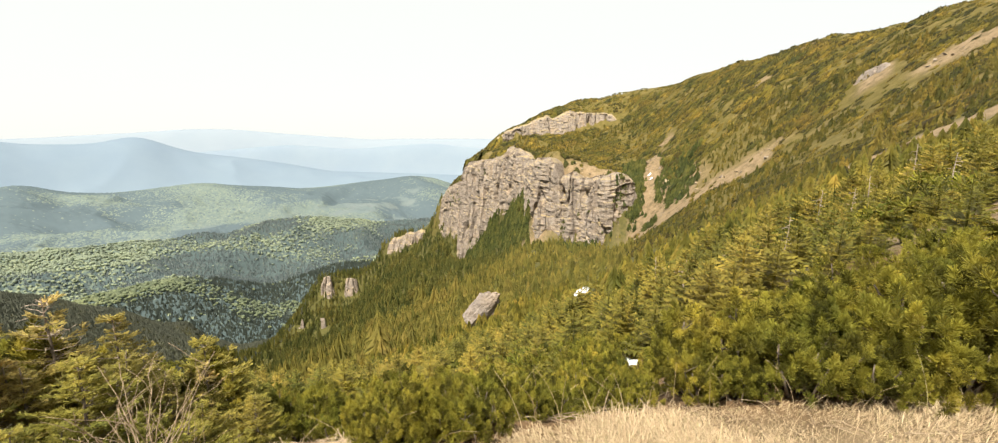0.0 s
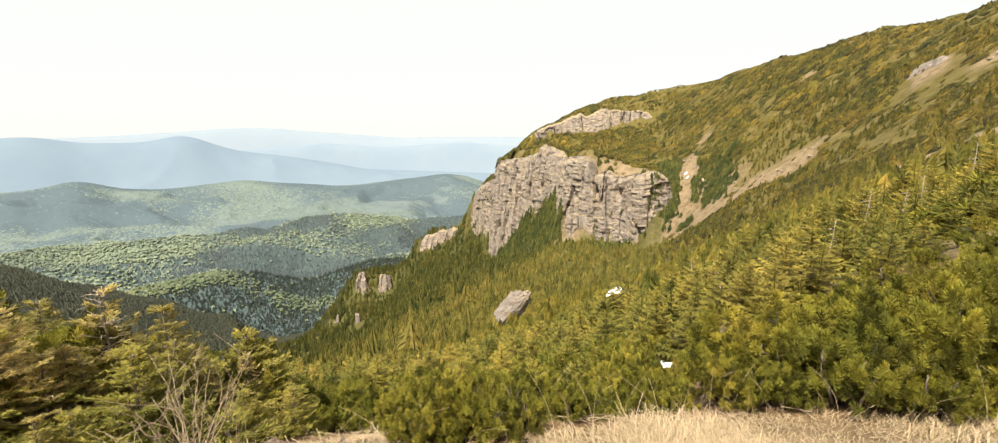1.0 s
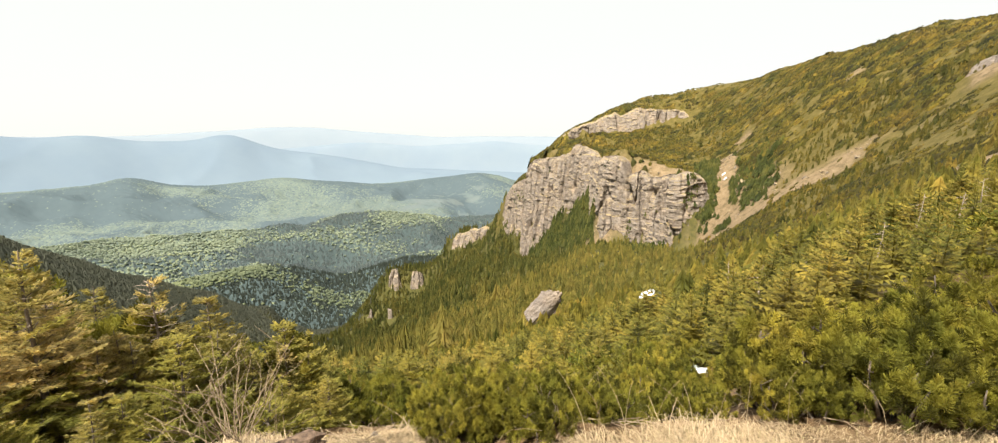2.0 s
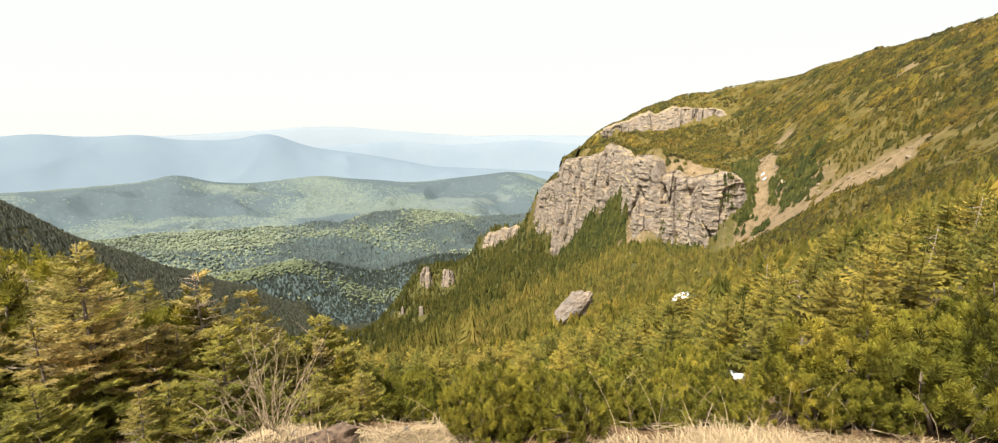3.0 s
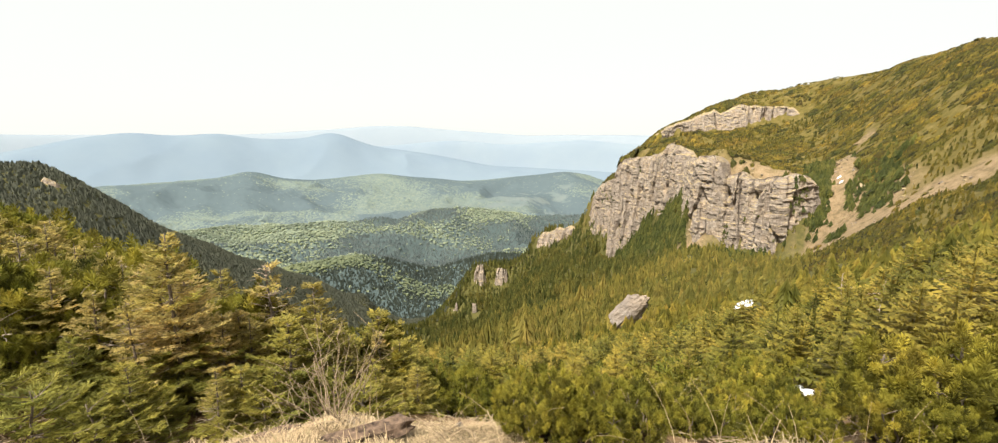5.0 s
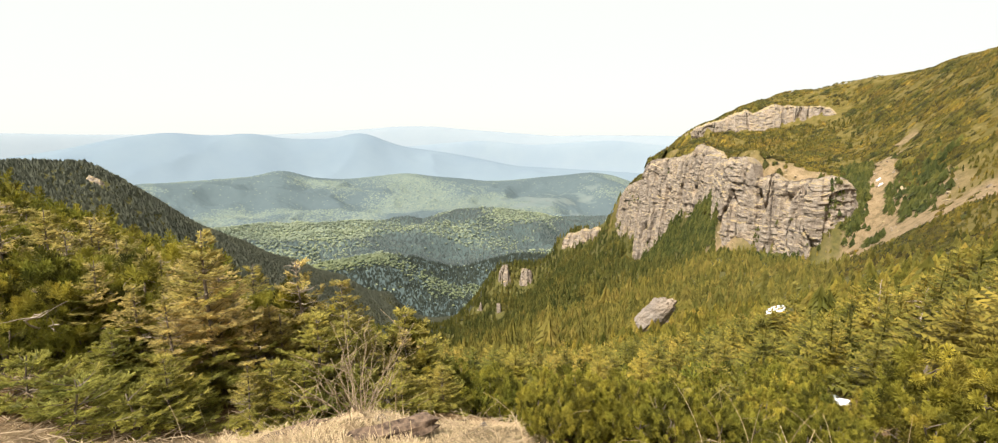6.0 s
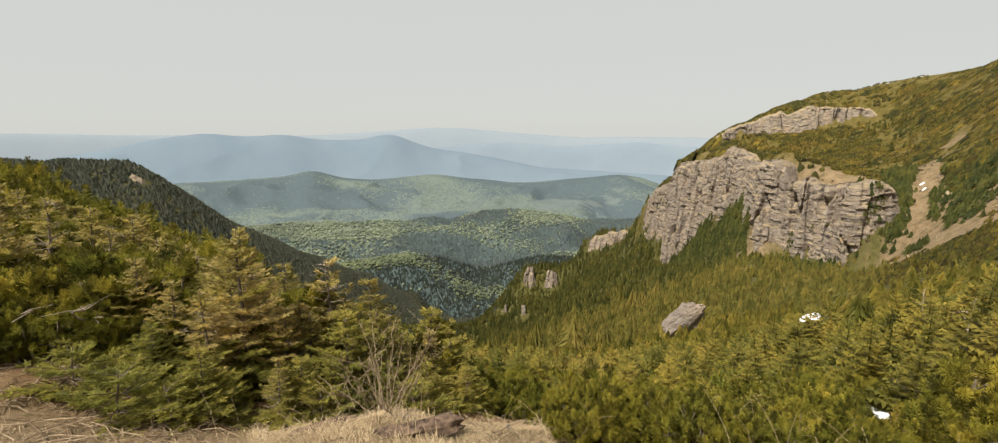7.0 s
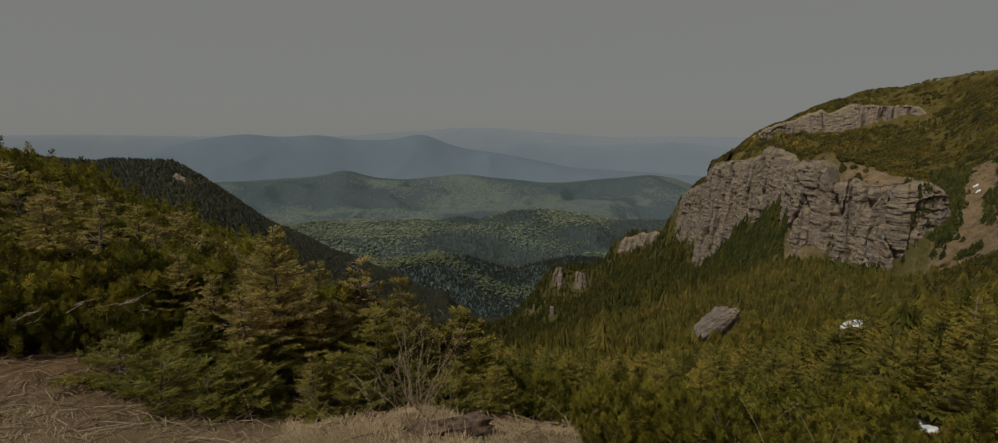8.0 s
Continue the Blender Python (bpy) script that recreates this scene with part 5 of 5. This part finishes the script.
# bearing, distance, angle to which the tip rises, which tree
SPRUCE_PLACES = [(53.5, 4.3, -9.3, 0), (44.3, 4.5, -13.6, 2), (39.8, 4.4, -17.0, 1), (32.2, 4.6, -19.3, 1), (56.5, 4.1, -12.0, 2), (50.0, 4.1, -14.0, 1), (47.0, 4.1, -17.0, 0), (42.5, 3.9, -20.0, 3),
                 (36.0, 4.2, -20.0, 0), (59.5, 4.5, -10.0, 1), (62.5, 4.8, -9.0, 0), (57.5, 3.7, -19.0, 3), (28.5, 4.0, -25.0, 3), (36.5, 5.2, -18.5, 2), (61.5, 4.2, -16.0, 3),
                 (66.0, 5.3, -11.0, 2), (57.0, 5.2, -8.8, 2), (48.0, 3.6, -21.5, 3), (69.5, 12.0, -2.0, 1), (64.0, 9.0, -6.2, 0), (72.5, 18.0, 0.2, 1), (66.5, 16.0, -3.3, 0), (61.0, 15.0, -6.5, 1), (38.5, 3.7, -24.0, 3),
                 (33.5, 3.8, -24.5, 3), (30.0, 5.2, -22.5, 0), (51.5, 5.0, -12.5, 0), (65.0, 4.9, -14.5, 3), (58.5, 7.5, -8.6, 1), (54.5, 6.5, -9.8, 0), (61.0, 9.5, -7.6, 0), (51.0, 6.0, -12.5, 2), (47.5, 5.8, -14.5, 1), (64.5, 3.75, -20.5, 4), (67.5, 4.2, -19.0, 4),
                 (55.0, 4.9, -10.8, 1), (46.0, 4.9, -14.8, 0), (42.0, 4.7, -16.2, 0), (38.0, 4.7, -17.8, 2), (34.5, 4.9, -19.2, 1), (59.0, 5.6, -9.6, 0), (50.5, 3.5, -20.5, 1), (44.5, 3.6, -22.5, 3), (41.0, 4.1, -18.6, 1), (62.0, 5.8, -9.4, 1), (62.0, 8.0, -5.4, 0), (59.0, 8.5, -6.6, 2), (56.0, 8.0, -7.6, 1), (52.5, 7.2, -9.4, 2), (49.5, 6.8, -11.2, 0), (66.5, 9.5, -2.7, 1), (64.8, 10.0, -3.5, 0), (68.4, 9.0, -1.9, 2), (63.0, 9.5, -4.3, 1), (61.2, 9.0, -5.0, 0), (70.5, 10.5, -0.6, 1), (61.5, 5.6, -9.2, 0), (59.5, 6.0, -9.2, 1), (63.8, 5.8, -8.4, 2), (57.5, 6.4, -9.0, 1), (68.0, 7.0, -6.2, 1), (64.0, 6.6, -8.6, 0), (72.0, 7.6, -3.6, 0), (70.0, 9.2, -3.0, 2), (74.5, 9.5, -0.8, 1), (66.0, 7.6, -6.4, 2), (60.5, 3.6, -21.5, 4), (46.0, 3.45, -24.5, 4), (35.5, 3.6, -25.5, 4),
                 (53.7, 4.6, -8.0, 0), (56.3, 5.0, -8.8, 1), (44.4, 4.6, -12.9, 2), (46.8, 4.2, -15.4, 0), (43.5, 4.4, -15.8, 1), (40.1, 4.2, -16.9, 0), (37.6, 4.4, -20.0, 1), (32.6, 4.8, -17.4, 3), (30.4, 4.6, -21.5, 3), (57.6, 6.0, -7.9, 0), (59.9, 6.5, -6.5, 1), (52.5, 4.4, -10.2, 2)]
for j in range(13):
    b = 56.0 + 1.45 * j
    SPRUCE_PLACES.append((b, 6.3 + (j * 7 % 5) * 0.5, float(np.interp(b, *BANK)) + strewn.uniform(-0.8, 0.5), j % 3))
used = set()
for i, (b, d, e, k) in enumerate(SPRUCE_PLACES):
    s = max(0.25, top_at(d, e, b)) / (1.7, 1.5, 1.6, 1.1, 0.55)[k]
    s = max(s, 0.85) if k == 4 else s
    plant(SPRUCES[k], b, d, min(s, 2.2), i * 83, 0.03, k not in used)
    used.add(k)


def dead_spruce(high, seed):
    """A dead standing spruce: a bare pale trunk with short broken boughs."""
    g = np.random.default_rng(seed)
    thing = new("dead_spruce")
    u = np.linspace(0, 1, 8)
    spine = np.stack([0.03 * high * np.sin(u * 3 + seed), 0.02 * high * np.cos(u * 2.5), u * high - 0.1], 1)
    part("trunk", tri_mesh("trunk", *tube(spine, 0.016 * high * (1.05 - u) + 0.006, 6), M_DEADWOOD, True), thing, "bare pale grey trunk")
    for i in range(13):
        z, a = 0.22 + 0.74 * (i + g.uniform(0, 0.8)) / 13, g.uniform(0, 6.283)
        root = np.array([np.interp(z, u, spine[:, k]) for k in range(3)])
        reach = high * 0.24 * (1.1 - z) * g.uniform(0.5, 1.2) + 0.08
        q = np.linspace(0, 1, 5)[:, None]
        axis = root + q * np.array([math.cos(a), math.sin(a), -0.2]) * reach + np.array([0, 0, 0.15]) * reach * q * q + np.cumsum(g.normal(0, 0.008, (5, 3)), 0)
        pieces = [tube(axis, np.linspace(0.010, 0.004, 5), 4)]
        for k in (2, 3):
            pieces.append(tube(np.linspace(axis[k], axis[k] + g.normal(0, 0.10, 3), 3), [0.005, 0.004, 0.003], 3))
        part("dead_bough", tri_mesh("dead_bough", *joined(pieces), M_DEADWOOD), thing)
    return tagged(thing, "dead standing spruce with a bare grey trunk", "dead spruce", "dead spruces")


SNAGS = [dead_spruce(2.4, 401), dead_spruce(2.0, 402)]
for i, (b, d, scale) in enumerate(((-33.5, 26, 1.0), (-36.2, 22, 1.0), (-37.4, 24, 0.9), (-29.0, 34, 1.2), (-40.2, 30, 1.1), (-25.5, 20, 0.9), (-21.5, 16, 0.8), (-43.0, 24, 0.9), (-18.5, 28, 1.1), (-12.5, 20, 0.8), (-31.0, 18, 0.8))):
    plant(SNAGS[i % 2], b, d, scale, i * 71, 0.02, i < 2)


def grass():
    """The matted dry grass round the standpoint."""
    g = np.random.default_rng(5)
    n = 225000
    b, r = np.radians(g.uniform(-56, 82, n)), np.sqrt(g.uniform(1.7 ** 2, 4.5 ** 2, n))
    wide = 24000
    b, r = np.append(b, np.radians(g.uniform(82, 304, wide))), np.append(r, np.sqrt(g.uniform(0, 4.8 ** 2, wide)))
    n = len(b)
    x, y = -np.sin(b) * r, np.cos(b) * r
    tuft = fbm(x / 0.35, y / 0.35, 81, 2)
    lx, ly, _ = at(35.3, 2.52)
    turn = math.radians(38)
    along, across = (x - lx) * math.cos(turn) + (y - ly) * math.sin(turn), (y - ly) * math.cos(turn) - (x - lx) * math.sin(turn)
    ok = ~((np.abs(along) < 0.25) & (np.abs(across) < 0.13))
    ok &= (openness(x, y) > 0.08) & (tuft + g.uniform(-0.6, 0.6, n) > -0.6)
    ok &= (b < math.radians(54)) | (b > math.radians(82)) | (g.uniform(0, 1, n) < 0.16)
    x, y, tuft = x[ok], y[ok], tuft[ok]
    n = len(x)
    bearing = np.degrees(np.arctan2(-x, y))
    length = g.uniform(0.09, 0.28, n) * np.clip(0.8 + 0.7 * tuft, 0.6, 1.4) * np.interp(np.hypot(x, y), [2.3, 3.3], [1.0, 0.85]) * np.where(g.uniform(0, 1, n) < 0.02, 2.0, 1.0) * np.interp(bearing, [-56, -34, -26, 6, 40, 82], [0.9, 0.9, 0.85, 0.7, 0.6, 0.6])
    a = g.normal(0, 0.8, n) + 3.5 + 4 * fbm(x / 0.7, y / 0.7, 83, 2)
    lean = g.uniform(1.15, 2.35, n)
    dx, dy = np.cos(a), np.sin(a)
    base = np.stack([x, y, land(x, y) - 0.01], 1)
    fl = np.stack([dx, dy], 1)
    mid = base + np.concatenate([fl * (np.sin(lean * 0.6) * length * 0.55)[:, None], (np.cos(lean * 0.6) * length * 0.55)[:, None]], 1)
    tip = mid + np.concatenate([fl * (np.sin(lean * 1.5) * length * 0.5)[:, None], (np.cos(lean * 1.5) * length * 0.5)[:, None]], 1)
    w = np.stack([-dy, dx, np.zeros(n)], 1) * g.uniform(0.0008, 0.0018, n)[:, None]
    v = np.stack([base - w, base + w, mid - w * 0.8, mid + w * 0.8, tip], 1).reshape(-1, 3)
    k = np.arange(n)[:, None] * 5
    f = np.concatenate([k + np.array([[0, 1, 3]]), k + np.array([[0, 3, 2]]), k + np.array([[2, 3, 4]])])
    tagged(new("dry_grass", tri_mesh("dry_grass", v, f, M_STRAW)), "matted straw-coloured dry grass on the knoll", "grass", kind="stuff")


grass()


def stalks():
    """Long bent stalks that stand out of the mat."""
    g = np.random.default_rng(15)
    pieces = []
    for _ in range(120):
        b, d = g.uniform(-56, 60), 0.0
        d = float(np.interp(b, [-56, -36, -12, 0, 30, 60], [3.7, 3.2, 2.8, 2.5, 2.6, 2.8])) + g.normal(0, 0.22)
        x, y, _ = at(b, d)
        z = float(land(np.array([x]), np.array([y]))[0])
        h, a, bend = g.uniform(0.16, 0.42), g.uniform(0, 6.283), g.uniform(0.1, 0.8)
        u = np.linspace(0, 1, 6)
        p = np.stack([x + math.cos(a) * bend * h * u ** 2, y + math.sin(a) * bend * h * u ** 2, z + h * u * (1 - 0.35 * bend * u)], 1)
        pieces.append(tube(p, np.linspace(0.0016, 0.0006, 6), 3))
    tagged(new("grass_stalks", tri_mesh("grass_stalks", *joined(pieces), M_STRAW)), "long bent dry grass stalks", "grass", kind="stuff")


def dead_shrub(bearing, distance, seed):
    """A leafless shrub: pale forked stems fanning out of one root."""
    g = np.random.default_rng(seed)
    thing = new("dead_shrub")
    for k in range(24):
        a, out, h = g.uniform(0, 6.283), g.uniform(0.10, 0.42), g.uniform(0.28, 0.60)
        u = np.linspace(0, 1, 9)
        p = np.stack([math.cos(a) * (0.05 + out * u ** 1.4), math.sin(a) * (0.05 + out * u ** 1.4), -0.04 + h * u], 1) + np.cumsum(g.normal(0, 0.008, (9, 3)), 0)
        stem = part("stem", tri_mesh("stem", *tube(p, np.linspace(0.0042, 0.0014, 9), 5), M_TWIG, True), thing)
        for i in (4, 5, 6, 7):
            if g.uniform() < 0.75:
                e = p[i] + np.array([*g.normal(0, 0.10, 2), g.uniform(0.06, 0.18)])
                part("twig", tri_mesh("twig", *tube(np.linspace(p[i], e, 4) + g.normal(0, 0.006, (4, 3)), [0.0018, 0.0016, 0.0013, 0.0008], 4), M_TWIG, True), stem)
    x, y, _ = at(bearing, distance)
    thing.matrix_basis = pose(x, y, float(land(np.array([x]), np.array([y]))[0]))
    return tagged(thing, "leafless shrub with pale forked stems before spruces", "shrub")


def old_log(bearing, distance, length, radius, turn, seed, label):
    """A short weathered log, cracked and split at the ends."""
    g = np.random.default_rng(seed)
    n, sides = 26, 14
    u = np.linspace(-0.5, 0.5, n)
    ang = np.arange(sides) * 2 * math.pi / sides
    uu, aa = np.meshgrid(u, ang, indexing="ij")
    r = radius * (1 + 0.25 * fbm(uu * 5 + seed, np.cos(aa) * 1.5 + np.sin(aa), seed, 3) + 0.12 * np.cos(aa * 5 + uu * 3)) * (1 - 0.55 * smooth(0.40, 0.5, np.abs(uu) + 0.05 * fbm(aa, uu, seed + 2, 2)))
    v = np.stack([uu * length + 0.02 * np.cos(aa * 3), np.cos(aa) * r, np.sin(aa) * r * 0.8 + 0.03 * uu], -1).reshape(-1, 3)
    f = grid_tris(n, sides, closed=True)
    caps = [[k, (k + 1) % sides, len(v)] for k in range(sides)] + [[(n - 1) * sides + k, (n - 1) * sides + (k + 1) % sides, len(v) + 1] for k in range(sides)]
    v = np.concatenate([v, [[-0.47 * length, 0, 0], [0.47 * length, 0, 0]]])
    x, y, _ = at(bearing, distance)
    ob = new("log", tri_mesh("log", v, np.concatenate([f, caps]), M_LOG))
    ob.matrix_basis = pose(x, y, float(land(np.array([x]), np.array([y]))[0]) + radius * 0.45, 0, 0, turn)
    return tagged(ob, label, "log")


def litter():
    """Fallen twigs and needles on the bare earth under the trees."""
    g = np.random.default_rng(25)
    pieces = []
    for _ in range(1500):
        b, d = (g.uniform(-50, 80), g.uniform(2.4, 5.5)) if g.uniform() < 0.5 else (g.uniform(58, 80), g.uniform(3.0, 6.5))
        x, y, _ = at(b, d)
        z = float(ground_at(x, y))
        a, h = g.uniform(0, 6.283), g.uniform(0.04, 0.22)
        m = np.array([math.cos(a), math.sin(a), 0]) * h
        p = np.array([x, y, z + 0.008])
        pieces.append(tube(np.stack([p - m, p + g.normal(0, 0.012, 3) + np.array([0, 0, 0.012]), p + m]), [0.003, 0.003, 0.0015], 3))
    tagged(new("fallen_twigs", tri_mesh("fallen_twigs", *joined(pieces), M_TWIG)), "scattered dry twigs on brown needle litter", "twigs", kind="stuff")


def ground_at(x, y):
    return land(np.array([x]), np.array([y]))[0]


def scree():
    """Loose stones on the open gully and meadows under the cliffs."""
    g = np.random.default_rng(35)
    x, y, r, b = strew(-48, 4, 200, 345, 2.6, g)
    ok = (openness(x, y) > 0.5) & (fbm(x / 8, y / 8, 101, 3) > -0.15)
    x, y = x[ok], y[ok]
    kinds = []
    for _ in range(6):
        p = unit(g.normal(0, 1, (7, 3))) * g.uniform(0.7, 1.1, (7, 1)) * np.array([1, 1, 0.7])
        bm = bmesh.new()
        for q in p:
            bm.verts.new(q)
        bmesh.ops.convex_hull(bm, input=bm.verts)
        bmesh.ops.delete(bm, geom=[q for q in bm.verts if not q.link_faces], context="VERTS")
        bmesh.ops.triangulate(bm, faces=bm.faces)
        bm.verts.index_update()
        kinds.append((np.array([q.co[:] for q in bm.verts]), np.array([[q.index for q in f.verts] for f in bm.faces])))
        bm.free()
    size = np.exp(g.normal(-0.9, 0.55, len(x)))
    scatter("scree_stones", kinds, np.stack([x, y, land(x, y)], 1), size, g.uniform(0.9, 1.6, len(x)), M_ROCK, "loose pale stones on the open gully", "stones", g)
    x, y, r, b = strew(-50, -35, 84, 118, 2.6, g)
    ok = (fbm(x / 7, y / 7, 107, 3) > 0.0)
    scatter("meadow_scrub", MOUNDS, np.stack([x[ok], y[ok], land(x[ok], y[ok]) - 0.15], 1), g.uniform(0.5, 1.2, ok.sum()), g.uniform(0.9, 1.6, ok.sum()), M_SCRUB, "scrub cushions scattered over a grassy shoulder", "scrub", g, True)
    x, y, r, b = strew(-48, 4, 200, 345, 5.0, g)
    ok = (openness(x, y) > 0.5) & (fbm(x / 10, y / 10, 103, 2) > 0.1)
    scatter("gully_scrub", MOUNDS, np.stack([x[ok], y[ok], land(x[ok], y[ok]) - 0.2], 1), g.uniform(0.7, 1.6, ok.sum()), g.uniform(0.9, 1.5, ok.sum()), M_SCRUB, "single scrub cushions on the open gully", "scrub", g, True)


stalks()
litter()
scree()
dead_shrub(39.0, 3.0, 301)
old_log(35.3, 2.55, 0.50, 0.062, 38, 311, "short grey-brown weathered log lying in dry grass")
old_log(46.5, 2.85, 0.36, 0.045, 46, 313, "rotten brown log half sunk in grass")
boulder("stone", 36.5, 2.80, (0.07, 0.05, 0.022), (0, 8, 20), 21, "flat grey stone in the dry grass", 0.01)
boulder("stone", 24.0, 2.95, (0.05, 0.04, 0.018), (0, 5, 50), 22, "flat grey stone in the dry grass", 0.01)


def cliff_shrubs():
    """Dark shrubs and small spruces rooted on ledges of the rock wall and in the gully beside it."""
    from mathutils.bvhtree import BVHTree
    g = np.random.default_rng(45)
    wall = bpy.data.objects["cliff"].data
    tree = BVHTree.FromPolygons([v.co[:] for v in wall.vertices], [tuple(p.vertices) for p in wall.polygons])
    # bearing, angle of rise, how many, spread in degrees
    for b0, e0, n, sb, se in ((-7.6, -11.0, 7, 0.25, 0.9), (-10.2, -8.6, 3, 0.3, 0.3), (-9.8, -12.2, 4, 0.3, 0.4), (-13.6, -8.0, 5, 0.3, 0.6), (5.2, -7.6, 16, 0.5, 0.8), (2.0, -4.6, 3, 0.3, 0.3), (-13.0, -11.5, 6, 0.3, 1.0), (-13.9, -5.4, 16, 0.3, 0.6), (-14.2, -7.2, 22, 0.35, 0.9), (-9.6, -9.4, 3, 0.2, 0.4), (-7.4, -12.2, 8, 0.15, 0.7), (-5.2, -4.2, 3, 0.8, 0.2)):
        for _ in range(n):
            b, e = g.normal(b0, sb), g.normal(e0, se)
            d = float(np.interp(b, *zip(*sorted((p[0], p[1]) for p in CLIFF))))
            x, y, z = at(b, d - 60, rise(d, e))
            way = Vector((*at(b, 1)[:2], 0))
            hit, _, _, _ = tree.ray_cast(Vector((x, y, z)), way)
            if hit:
                SHRUBS.append((hit.x + way.x * 0.3, hit.y + way.y * 0.3, hit.z - 0.5))
                SHRUB_TALL.append(g.uniform(1.2, 3.2))
    for b0, d0, n, sb, sd in ((-9.6, 287, 150, 1.9, 4), (-15.7, 294, 130, 0.4, 7), (-15.5, 310, 160, 0.45, 9), (-15.2, 330, 140, 0.45, 9), (-17.7, 258, 16, 0.3, 2.0), (-18.3, 296, 26, 0.3, 8), (-20.6, 288, 170, 0.85, 13)):
        for _ in range(n):
            x, y, _ = at(g.normal(b0, sb), g.normal(d0, sd))
            SHRUBS.append((x, y, float(ground_at(x, y)) - 0.3))
            SHRUB_TALL.append(g.uniform(2.4, 5.2))
    for _ in range(1700):
        b = g.uniform(-3.7, 3.9)
        wall_d = float(np.interp(b, *zip(*sorted((p[0], p[1]) for p in CLIFF))))
        front = float(np.interp(b, [-4.0, 3.5, 4.4], [313, 404, 415]))
        x, y, _ = at(b, g.uniform(front - 16, max(front - 6, wall_d - 3)))
        RAMP.append((x, y, float(ground_at(x, y)) - 0.4))
    scatter("ramp_spruces", SPIRES, np.array(RAMP), g.uniform(3.4, 7.0, len(RAMP)), g.uniform(0.9, 1.3, len(RAMP)), M_LEDGE, "dark spruces on the ramp in the rock recess", "spruces", g)
    n = len(SHRUBS)
    scatter("ledge_shrubs", SPIRES, np.array(SHRUBS), np.array(SHRUB_TALL), g.uniform(1.2, 1.9, n), M_LEDGE, "dark green shrubs on rock ledges and beside the gully", "shrubs", g)


SHRUBS, SHRUB_TALL, RAMP = [], [], []
cliff_shrubs()
